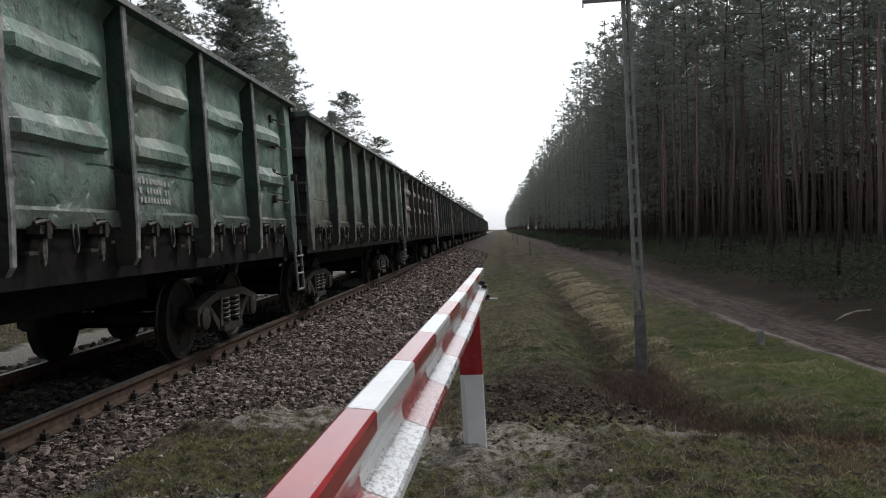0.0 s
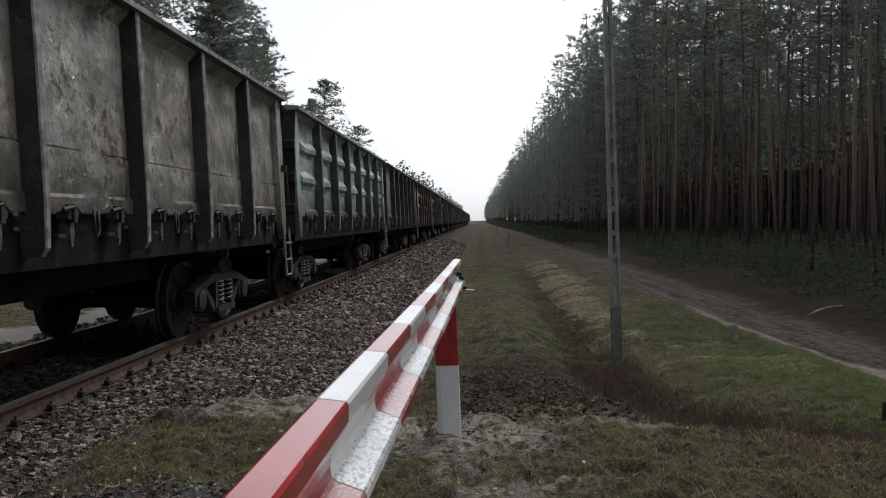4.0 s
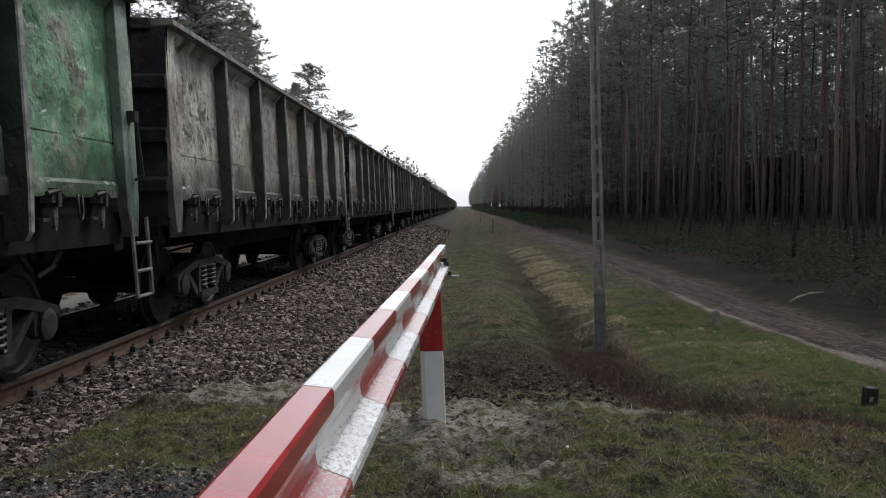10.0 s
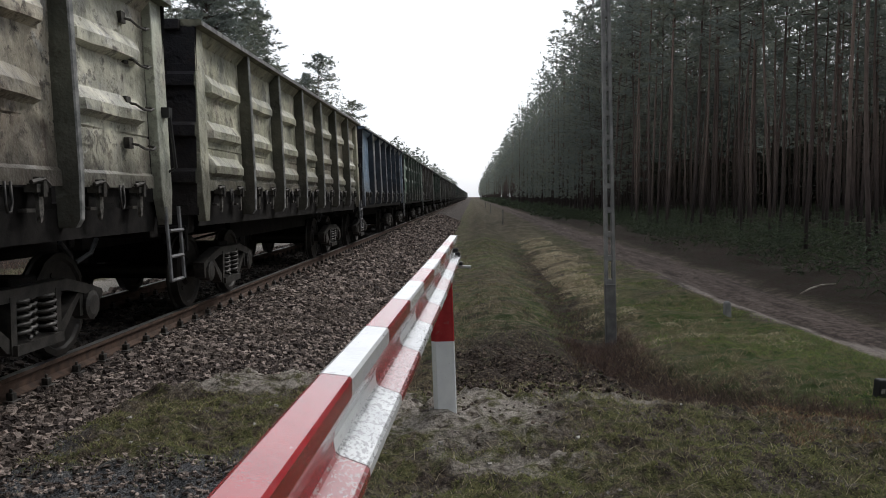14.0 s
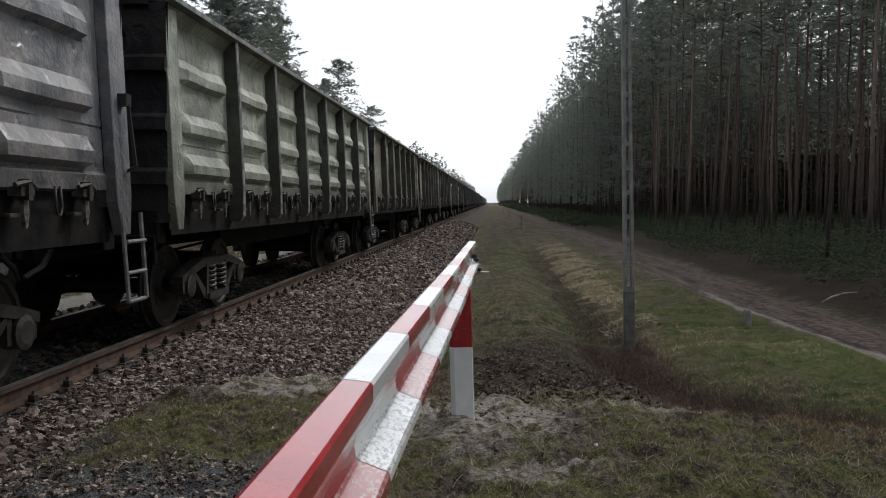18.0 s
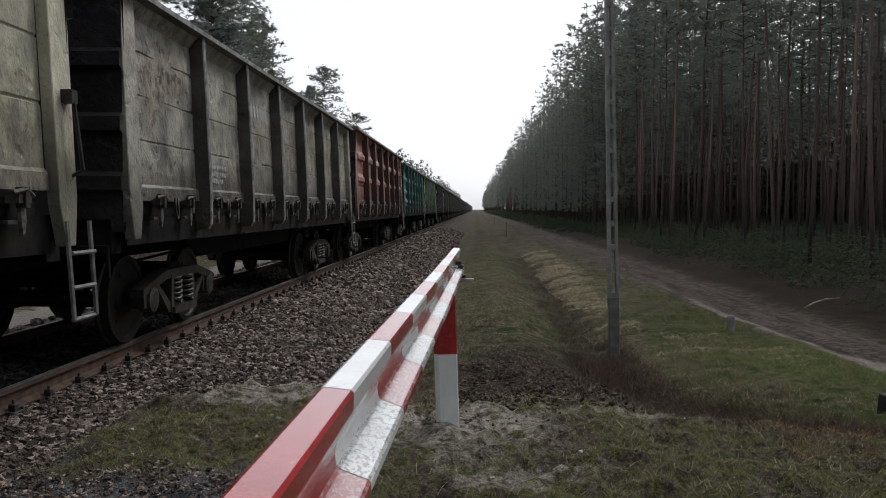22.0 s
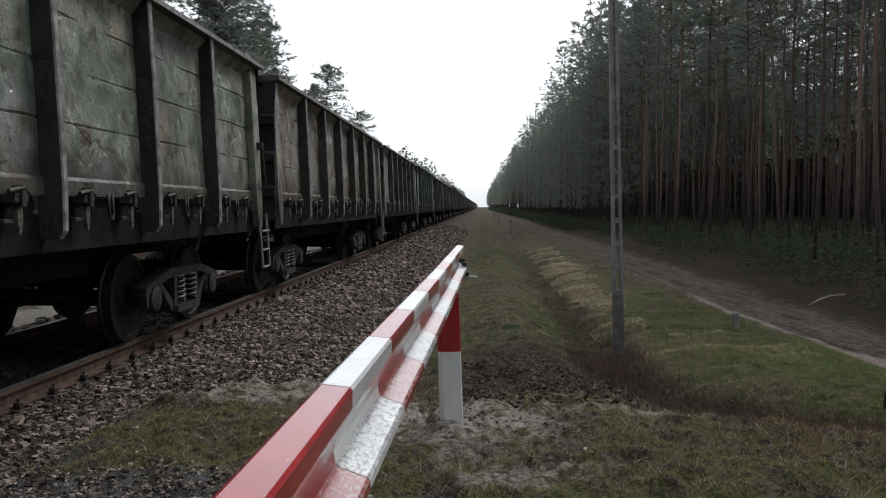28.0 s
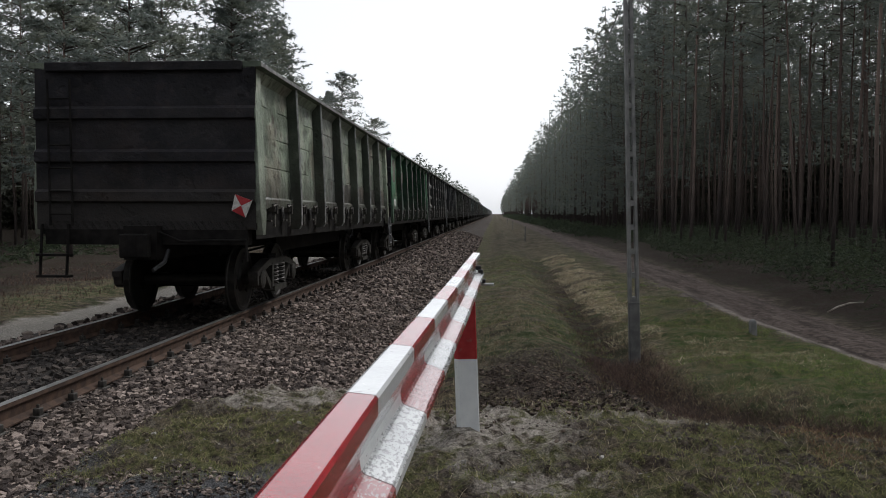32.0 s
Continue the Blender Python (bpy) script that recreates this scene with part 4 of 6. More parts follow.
def far_wood(name, spots, tall, foot, reach, seed, label, tufts=70, big=1.0, needles=None):
    """Many pines in one mesh: trunks of five sides and coarser tufts."""
    r = np.random.default_rng(seed)
    n = len(spots)
    h = tall * r.uniform(0.80, 1.12, n)
    base = np.stack([spots[:, 0], spots[:, 1], height(spots[:, 0], spots[:, 1]) - 0.2], -1)
    ang = np.arange(5) * 2 * math.pi / 5
    ring = np.stack([np.cos(ang), np.sin(ang), 0 * ang], -1)
    low = base[:, None] + ring[None] * r.uniform(0.08, 0.15, (n, 1, 1))
    high = base[:, None] + ring[None] * 0.03 + np.stack([r.normal(0, 0.3, n), r.normal(0, 0.3, n), h], -1)[:, None]
    tv = np.concatenate([low, high], 1).reshape(-1, 3)
    i = np.arange(5)
    q = np.stack([i, (i + 1) % 5, (i + 1) % 5 + 5, i + 5], -1)
    tf = (q[None] + 10 * np.arange(n)[:, None, None]).reshape(-1, 4)
    trunks = tagged(new(name + "_trunks", raw_mesh(name + "_trunks", tv, tf, BARK)), label + ", bare trunks", "trees", "", "stuff")
    k = r.uniform(0, 1, (n, tufts))
    a = r.uniform(0, 6.283, (n, tufts))
    env = reach * (0.25 + 0.75 * np.sin(math.pi * np.clip(0.16 + 0.8 * k, 0, 1)) ** 0.8) * np.sqrt(r.uniform(0.05, 1.2, (n, tufts)))
    env[k > 0.94] *= 0.4
    ft = foot * r.uniform(0.8, 1.15, (n, 1))
    c = np.stack([np.cos(a) * env, np.sin(a) * env, ft + (h[:, None] - ft) * k], -1) + base[:, None]
    v, f = sprays(c.reshape(-1, 3), r.uniform(0.30, 0.62, n * tufts) * big, 7, r, 0.15, 0.25)
    crowns = tagged(new(name, raw_mesh(name, v, f, needles or NEEDLES)), label + ", dark needle crowns", "trees", "", "stuff")
    return trunks, crowns


def spread(x0, x1, y0, y1, gap, seed, jitter=0.42):
    """A jittered grid of planting places."""
    r = np.random.default_rng(seed)
    gx, gy = np.meshgrid(np.arange(x0, x1, gap), np.arange(y0, y1, gap))
    p = np.stack([gx.ravel(), gy.ravel()], -1)
    return p + r.uniform(-jitter, jitter, p.shape) * gap


woods = random.Random(11)
kinds = [pine(21 + i, 20.0 + 0.55 * i, (9.6, 11.0, 10.2, 12.0, 10.4, 11.4)[i], (2.0, 2.3, 1.9, 2.2, 2.1, 1.8)[i], ((0.3, 0.1), (-0.5, 0.2), (0.2, -0.3), (-0.3, -0.2), (0.5, 0.0), (-0.2, 0.3))[i]) for i in range(6)]
edge_kinds = [pine(41 + i, 19.5 + 0.8 * i, 2.6 + 0.9 * i, 3.3, (-0.5, 0.2 * i), 60, 12) for i in range(3)]
left_kinds = [pine(61 + i, 15.2 + 0.8 * i, 5.0 + 0.8 * i, 2.4, (0.2, 0.2 * i), 50, 12) for i in range(3)]
cone_kinds = [pine(71 + i, 18.0, 3.5 + 0.6 * i, 4.0 + 0.3 * i, (0.15, 0.1 * i), 189, 12, True) for i in range(3)]
used = set()


def plant(stock, x, y, scale=1.0):
    src = woods.choice(stock)
    m = pose(x, y, float(height(x, y)), woods.uniform(-1.0, 1.0), woods.uniform(-2.6, -0.4), woods.uniform(-35, 35) + woods.choice((0, 120, 240)))
    if src not in used:
        used.add(src)
        src.matrix_basis = m @ Matrix.Scale(scale, 4)
        return src
    return copy_thing(src, m @ Matrix.Scale(scale, 4))


near_right = [p for p in spread(11.6, 48, 8, 90, 3.0, 5) if p[0] < 6.5 + 0.62 * p[1]]
near_right.sort(key=lambda p: p[0] * 1.2 + p[1] * 0.5)
for p in near_right[:175]:
    plant(edge_kinds if p[0] < 14.5 and p[1] > 63 else kinds, float(p[0]), float(p[1]), woods.uniform(0.78, 1.06))
# conical pines that stand out before the wood beyond the train
for x, y, scale in ((-17.5, 33, 0.95), (-18.5, 41, 1.0), (-20.0, 50, 1.08), (-17.6, 54.5, 1.1), (-18.4, 59.5, 1.08), (-17.4, 65.0, 0.95)):
    plant(cone_kinds, x, y, scale)
for x, y in ((10.9, 41.5), (10.6, 47.5), (10.8, 55)):
    plant(kinds, x, y, woods.uniform(0.9, 1.0))
for x, y in ((10.5, 63), (10.9, 67), (10.4, 71.5), (10.8, 76), (10.4, 80)):
    plant(edge_kinds, x, y, woods.uniform(0.80, 1.05))
lone_kinds = [pine(81 + i, 17.5, 4.0 + i, 2.9, (0.2, 0.1), 165, 13) for i in range(2)]
for x, y, scale in ((-18.1, 95, 1.02), (-17.7, 120, 0.87), (-18.1, 61.5, 1.06), (-17.5, 66.5, 0.86), (-17.9, 56.5, 1.10), (-20.6, 101, 0.9)):
    plant(lone_kinds, x, y, scale)
left_row = [p for p in spread(-36, -22.0, 14, 100, 3.7, 6) if p[0] > -5 - 0.75 * p[1]]
left_row.sort(key=lambda p: -p[0] + 0.15 * p[1])
for p in left_row[:52]:
    plant(left_kinds, float(p[0]), float(p[1]), 1.0)
rest = np.array(near_right[175:] + [p for p in spread(46, 92, 30, 130, 3.0, 12)])
far_wood("forest_interior", rest, 18.5, 10.5, 2.1, 31, "deep stand of pines", 20, 1.0)
far_wood("forest_deep", np.concatenate([spread(46, 74, 40, 210, 3.5, 18), spread(30, 46, 110, 330, 4.4, 19)]), 18.5, 0.3, 2.9, 37, "dark depth of the pine forest", 56, 2.3, SHADED_NEEDLES)
far_wood("forest_edge", spread(11.2, 16.5, 80, 190, 3.0, 30), 21.0, 2.2, 2.9, 40, "pine forest edge along the road", 330, 0.62)
far_wood("forest_right", np.concatenate([spread(16.5, 34, 80, 190, 3.4, 7), spread(11.4, 34, 190, 330, 3.4, 31)]), 20.0, 7.5, 2.6, 32, "far pine forest along the road", 70, 1.2)
far_wood("forest_right_far", spread(11.0, 26, 330, 1100, 5.0, 8), 21.0, 4, 3.0, 33, "distant pine forest along the road", 30, 1.8)
far_wood("forest_left", np.concatenate([spread(-40, -23.5, 100, 215, 3.6, 9), spread(-26, -20, 108, 215, 4.2, 13)]), 12.0, 2.5, 2.4, 34, "lower pine forest beyond the train", 55, 1.2)
far_wood("forest_left_mid", spread(-40, -20, 215, 330, 3.8, 43), 16.5, 3, 2.6, 44, "far pine forest beyond the train", 55, 1.3)
far_wood("forest_left_inner", np.concatenate([np.array(left_row[52:]).reshape(-1, 2), spread(-46, -36, 16, 110, 3.6, 28)]), 16.5, 4, 2.5, 38, "pines behind the row beyond the train", 50, 1.25)
far_wood("forest_left_deep", spread(-66, -46, 14, 130, 3.4, 29), 13.0, 0.3, 2.9, 39, "dark depth of the forest beyond the train", 46, 2.3, SHADED_NEEDLES)
far_wood("forest_left_far", spread(-38, -21.0, 330, 1100, 5.0, 10), 19.5, 4, 3.0, 35, "distant pine forest beyond the train", 30, 1.8)
# Unseen trees behind the eye, added close by to cut the sky's light.
far_wood("forest_behind", np.concatenate([spread(2.8, 40, -56, -7, 3.6, 14), spread(14, 40, -7, 6, 3.8, 20), spread(-48, -10.5, -60, 3, 3.8, 15), spread(-12, 4, -110, -70, 4.2, 17)]), 19, 2, 2.8, 36, "unseen pines behind the eye that block sky light", 40, 1.6)

# ---- low growth ----


def leafage(name, spots, high, spread_r, tufts, size, seed, material, label, blades=4):
    r = np.random.default_rng(seed)
    n = len(spots)
    a, d = r.uniform(0, 6.283, (n, tufts)), np.sqrt(r.uniform(0, 1, (n, tufts))) * spread_r
    hh = high * r.uniform(0.4, 1.25, (n, 1)) * r.uniform(0.05, 1, (n, tufts)) * (1 - 0.55 * d / spread_r)
    x, y = spots[:, :1] + np.cos(a) * d, spots[:, 1:] + np.sin(a) * d
    c = np.stack([x, y, height(x, y) + hh], -1).reshape(-1, 3)
    v, f = sprays(c, r.uniform(0.6, 1.3, len(c)) * size, blades, r, 0.25)
    return tagged(new(name, raw_mesh(name, v, f, material)), label, "undergrowth", "", "stuff")


brush = np.concatenate([spread(8.4, 15, 13, 70, 1.2, 21), spread(15, 60, 18, 110, 2.4, 22)])
brush = brush[np.random.default_rng(2).uniform(0, 1, len(brush)) < 0.62]
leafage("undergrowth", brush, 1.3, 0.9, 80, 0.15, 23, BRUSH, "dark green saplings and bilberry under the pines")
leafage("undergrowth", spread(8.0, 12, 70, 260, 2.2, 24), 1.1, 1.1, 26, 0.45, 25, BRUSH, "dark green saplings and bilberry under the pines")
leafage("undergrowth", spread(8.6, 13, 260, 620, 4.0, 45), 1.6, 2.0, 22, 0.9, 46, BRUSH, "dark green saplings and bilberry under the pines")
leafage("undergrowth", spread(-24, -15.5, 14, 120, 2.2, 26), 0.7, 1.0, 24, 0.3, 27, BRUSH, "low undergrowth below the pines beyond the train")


def blades(name, count, area, tall, width, lean, seed, material, label, category, keep=None):
    """Single blades of grass or stalks, all in one mesh."""
    r = np.random.default_rng(seed)
    x, y = r.uniform(area[0], area[1], count), r.uniform(area[2], area[3], count)
    if keep is not None:
        ok = keep(x, y, r)
        x, y = x[ok], y[ok]
    n = len(x)
    root = np.stack([x, y, height(x, y) - 0.005], -1)
    h = tall * r.uniform(0.4, 1.2, n)
    a, b = r.uniform(0, 6.283, n), r.uniform(0, 6.283, n)
    side = np.stack([np.cos(a), np.sin(a), 0 * a], -1) * (width * r.uniform(0.6, 1.3, n))[:, None]
    bend = np.stack([np.cos(b), np.sin(b), 0 * b], -1) * (h * lean * r.uniform(0.2, 1.2, n))[:, None]
    up = np.stack([0 * h, 0 * h, h], -1)
    v = np.stack([root - side, root + side, root + side * 0.6 + bend * 0.45 + up * 0.62, root + bend + up * 0.9, root - side * 0.6 + bend * 0.45 + up * 0.62], 1).reshape(-1, 3)
    f = (np.array(((0, 1, 2), (0, 2, 4), (4, 2, 3)))[None] + 5 * np.arange(n)[:, None, None]).reshape(-1, 3)
    return tagged(new(name, raw_mesh(name, v, f, material)), label, category, "", "stuff")


def blade_material(name, a, b, c):
    n = Nodes(name, 0.75, 0.0, 0.2)
    k = n.island()
    return n.thin(n.mix(n.step(k, 0.5, 1.0), n.mix(n.step(k, 0.0, 0.55), a, b), c))


GREEN = blade_material("green_grass_blade", (0.032, 0.056, 0.012), (0.070, 0.104, 0.027), (0.14, 0.14, 0.052))
MOSSY = blade_material("olive_moss_blade", (0.046, 0.056, 0.017), (0.098, 0.107, 0.036), (0.18, 0.168, 0.074))
DRY = blade_material("dry_grass_blade", (0.045, 0.035, 0.022), (0.105, 0.086, 0.053), (0.20, 0.168, 0.11))
WEED = blade_material("brown_weed_stalk", (0.016, 0.010, 0.009), (0.038, 0.024, 0.020), (0.085, 0.058, 0.044))


def tufty(x, y, cut, sx=2.1, sy=1.7, ph=0.0):
    return np.sin(sx * x + 0.7 * y + ph) * np.sin(sy * y - 0.5 * x + 2 * ph) + 0.5 * np.sin(5.3 * x + ph) * np.sin(4.7 * y + 1.3) > cut


def dug(x, y, r):
    """The bare dug slope between the post and the ditch."""
    return (x > -0.2) & (x < ditch_line(y)) & (y < 12.5 + 0.8 * np.sin(3 * x)) & (r.uniform(0, 1, len(x)) < 0.8)


def off_sand(x, y, r):
    d = ((x + 0.12) / 0.75) ** 2 + ((y - 5.6) / 0.65) ** 2
    e = ((x + 1.75) / 0.9) ** 2 + ((y - 6.75) / 0.42) ** 2
    f = ((x - 0.3) / 0.4) ** 2 + ((y - 4.68) / 0.22) ** 2
    return (d > 1) & (e > 1) & (f > r.uniform(0.4, 1, len(x))) & ~((y < 4.45) & (x < -1.1) & (r.uniform(0, 1, len(x)) < 0.85)) & (height(x, y) > ballast_top(x) - 0.02)


blades("green_grass", 52000, (-2.7, 4.4, 3.6, 6.9), 0.028, 0.0026, 1.6, 51, MOSSY, "short green grass on the trodden crossing", "grass", lambda x, y, r: off_sand(x, y, r) & (clods(x, y, 0.55, 21) + 0.6 * clods(x, y, 0.22, 22) > -0.02))
blades("dry_grass", 50000, (-2.7, 4.8, 2.6, 7.6), 0.034, 0.0024, 1.9, 52, DRY, "short dry grass on the trodden crossing", "grass", lambda x, y, r: off_sand(x, y, r) & (clods(x, y, 0.6, 23) + 0.6 * clods(x, y, 0.2, 24) > -0.05))
blades("dry_grass", 60000, (-1.0, 2.6, 7, 40), 0.085, 0.0030, 1.5, 53, DRY, "matted dry grass on the verge", "grass", lambda x, y, r: tufty(x, y, 0.0, 1.6, 1.1) & ~dug(x, y, r) & (r.uniform(0, 1, len(x)) < 9 / y))
blades("green_grass", 60000, (-1.0, 2.0, 7, 40), 0.045, 0.0030, 1.3, 54, GREEN, "green grass on the verge", "grass", lambda x, y, r: tufty(x, y, 0.1, 1.3, 0.9, 0.8) & ~dug(x, y, r) & (r.uniform(0, 1, len(x)) < 9 / y))
blades("green_grass", 90000, (2.5, 5.4, 6.6, 24), 0.04, 0.0026, 1.2, 55, GREEN, "lush short grass beside the forest road", "grass", lambda x, y, r: (x < 4.6 + 0.11 * np.maximum(15.5 - y, 0)) & tufty(x, y, -0.05, 1.3, 0.9, 0.3) & (r.uniform(0, 1, len(x)) < 10 / y))
blades("dry_grass", 46000, (2.0, 5.4, 6.6, 28), 0.06, 0.0028, 1.7, 56, DRY, "straw between the grass beside the road", "grass", lambda x, y, r: (x < 4.6 + 0.11 * np.maximum(15.5 - y, 0)) & tufty(x, y, 0.05, 1.9, 1.2, 2.0) & (r.uniform(0, 1, len(x)) < 11 / y))


RUSSET = blade_material("russet_weed_blade", (0.040, 0.022, 0.014), (0.085, 0.048, 0.028), (0.17, 0.12, 0.075))
STRAW = blade_material("pale_straw_blade", (0.10, 0.085, 0.055), (0.20, 0.17, 0.115), (0.34, 0.30, 0.215))
blades("straw", 26000, (1.9, 3.4, 11.5, 40), 0.06, 0.005, 2.2, 61, STRAW, "pale flattened straw on the ditch bank", "grass", lambda x, y, r: (clods(x, y, 1.1, 41) + 0.7 * clods(x, y, 0.45, 42) > 0.1) & (x > ditch_line(y) + 0.25) & (x < 2.7 + 0.03 * (y - 12)))
blades("straw", 22000, (1.9, 3.9, 14.5, 29), 0.05, 0.006, 2.6, 63, STRAW, "pale flattened straw beside the pole", "grass", lambda x, y, r: (clods(x, y, 1.3, 31) + 0.5 * clods(x, y, 0.5, 32) > 0.08) & (x > ditch_line(y) + 0.15) & (x < 2.9 + 0.05 * (y - 14)))
blades("brown_weeds", 9000, (2.0, 4.2, 5.0, 6.9), 0.055, 0.0022, 1.5, 64, RUSSET, "russet withered weeds at the crossing's edge", "weeds", lambda x, y, r: clods(x, y, 0.45, 33) + 0.6 * clods(x, y, 0.18, 34) > 0.05)
blades("straw", 9000, (2.4, 4.6, 7.6, 14), 0.04, 0.004, 2.6, 65, STRAW, "wisps of straw in the mown strip", "grass", lambda x, y, r: (clods(x, y, 0.8, 35) + 0.5 * clods(x, y, 0.3, 36) > 0.22) & (x > ditch_line(y) + 0.3))
blades("straw", 5000, (-2.4, 4.2, 3.0, 9.5), 0.05, 0.0018, 2.2, 62, STRAW, "scattered pale straw on the crossing", "grass", lambda x, y, r: off_sand(x, y, r))


def in_ditch(x, y, r, wide):
    return np.abs(x - ditch_line(y)) < wide * r.uniform(0.2, 1.0, len(x))


blades("brown_weeds", 42000, (1.2, 4.0, 7.3, 13), 0.19, 0.0022, 1.4, 57, WEED, "withered brown weeds in the ditch", "weeds", lambda x, y, r: in_ditch(x, y, r, 0.62))
blades("brown_weeds", 26000, (-0.9, 2.6, 7.2, 30), 0.075, 0.0030, 1.2, 60, WEED, "brown tufts on the verge", "weeds", lambda x, y, r: tufty(x, y, 0.45, 2.7, 2.2, 0.6) & (r.uniform(0, 1, len(x)) < 9 / y))
blades("brown_weeds", 24000, (1.0, 2.8, 12.5, 34), 0.10, 0.0032, 1.1, 58, WEED, "withered brown weeds in the ditch", "weeds", lambda x, y, r: in_ditch(x, y, r, 0.55) & tufty(x, y, 0.0, 1.5, 0.9, 0.4) & (r.uniform(0, 1, len(x)) < 11 / y))
blades("dry_grass", 12000, (-14, -9, 8, 40), 0.14, 0.006, 1.2, 59, WEED, "brown dead grass beyond the train", "grass")

# ---- the freight wagons ----
LONG, PITCH = 12.97, 13.92            # body length, and length over the couplers
TOP, SIDE, SHEET = 3.43, 1.55, 1.35   # rim height, half width over the stakes, half width at the sheets
BAY = (LONG - 0.56) / 7
LOW = 1.54
LEAN, FOOT = -2.5, 0.149               # the sides draw in towards the rim


SEAM = [2.018, 2.026, 2.036, 2.044]
ZS = {"smooth": SEAM,
      "line": [z + d for z in (2.10, 2.52, 2.93) for d in (-0.016, -0.006, 0.004, 0.014)],
      "rib": SEAM + [c + d for c in (1.82, 2.24, 2.78) for d in (-0.12, -0.08, 0.01, 0.13)],
      "rib2": SEAM + [c + d for c in (2.24, 2.80) for d in (-0.12, -0.08, 0.01, 0.13)]}
RIBS = {"rib": (1.82, 2.24, 2.78), "rib2": (2.24, 2.80)}
BAY_LONG = BAY - 0.02


def bulge(style, seed, y, z):
    """How far a pressed side sheet stands out at y along it and z: dents, seams and ribs."""
    ph = np.random.default_rng(seed).uniform(0, 6.28, 8)
    d = 0.015 * math.sin(3.1 * y + ph[0]) * math.sin(2.7 * z + ph[1]) + 0.012 * math.sin(6.3 * y + ph[2]) * math.sin(5.9 * z + ph[3]) + 0.004 * math.sin(13 * y + ph[4]) * math.sin(11 * z + ph[5])
    d *= min(1, y / 0.15, (BAY_LONG - y) / 0.15) * min(1, (3.36 - z) / 0.2) * (1.5 if style == "rib2" else 1.0)
    if z < 1.67:
        d = 0.028
    d += 0.10 * max(0, min(1, (z - 3.235) / 0.11))
    if style == "smooth":
        d += -0.012 if 2.02 < z < 2.042 else (0.008 if 1.67 < z <= 2.02 else 0)
    if style == "line":
        for c in (2.10, 2.52, 2.93):
            d -= 0.018 * max(0, min(1, 1.5 - abs(z - c + 0.001) / 0.0075))
    for c in RIBS.get(style, ()):
        up = (z - c + 0.12) / 0.04 if z < c else (c + 0.13 - z) / 0.12
        d += 0.08 * max(0, min(1, up)) * max(0, min(1, (y - 0.22) / 0.07, (BAY_LONG - 0.22 - y) / 0.07))
    return d - (0.016 if style in ("rib", "rib2") and 2.02 < z < 2.042 else 0)


def side_sheet(style, seed):
    """One side sheet between two stakes: x outwards, y along from 0."""
    zs = sorted(set([LOW, 1.655, 1.685, 3.2, 3.235, 3.345, 3.36] + ZS[style] + list(np.arange(1.76, 3.34, 0.15))))
    ys = sorted(set([0, 0.12, 0.22, 0.29, BAY_LONG - 0.29, BAY_LONG - 0.22, BAY_LONG - 0.12, BAY_LONG] + list(np.linspace(0.36, BAY_LONG - 0.36, 7))))
    g = Geo()
    g.loft([[(bulge(style, seed, y, z), y, z) for y in ys] for z in zs], closed=False)
    g.loft([[(-0.012, y, z) for y in (0, BAY_LONG)] for z in (LOW, 3.36)], closed=False)
    me = g.mesh("side_sheet", PAINT)
    me.polygons.foreach_set("use_smooth", [True] * len(me.polygons))
    me.set_sharp_from_angle(angle=radians(24))
    return me


def bars(wagon, style, bay, boxes, material, name="marking", label="faded white stencilled bar", kind=""):
    """Flat painted bars (y0, y1, z0, z1) that follow one side sheet's surface."""
    g = Geo()
    for y0, y1, z0, z1 in boxes:
        k = max(2, int((y1 - y0) / 0.12) + 1)
        q = max(2, int((z1 - z0) / 0.1) + 1)
        n = len(g.v)
        for z in np.linspace(z0, z1, q):
            for y in np.linspace(y0, y1, k):
                g.v.append((max(bulge(style, 100 + bay % 4, max(0, y + dy), z + dz) for dy, dz in ((0, 0), (0.05, 0), (-0.05, 0), (0, 0.03), (0, -0.03))) + 0.006, 0.29 + BAY * bay + y, z))
        for j in range(q - 1):
            for i in range(k - 1):
                c = n + j * k + i
                g.f.append((c, c + 1, c + 1 + k, c + k))
                g.s.append(0)
    return tagged(part(name, g, material, wagon, label, at=pose(SHEET + FOOT, 0, 0, 0, LEAN, 0)), label, "", "", kind)


def stake_geo():
    """A tapering side stake, deeper towards the floor."""
    g = Geo()
    rings = []
    for z, d, w in ((1.22, 0.11, 0.028), (1.28, 0.15, 0.034), (1.6, 0.165, 0.038), (2.6, 0.165, 0.042), (3.36, 0.16, 0.045)):
        rings.append([(-0.03, -w - 0.012, z), (d - 0.012, -w, z), (d, -w + 0.012, z), (d, w - 0.012, z), (d - 0.012, w, z), (-0.03, w + 0.012, z)])
    g.loft(rings)
    # Light on the outer faces and shade on the webs are painted.
    g.s = [1 if i < 24 and i % 6 in (1, 2, 3) else 0 for i in range(len(g.f))]
    return g


def corner_geo():
    return Geo().slab(((0.0, 3.37), (0.0, 1.5), (0.06, 1.18), (0.19, 1.18), (0.27, 1.45), (0.30, 3.37)), "x", -0.05, 0.045)


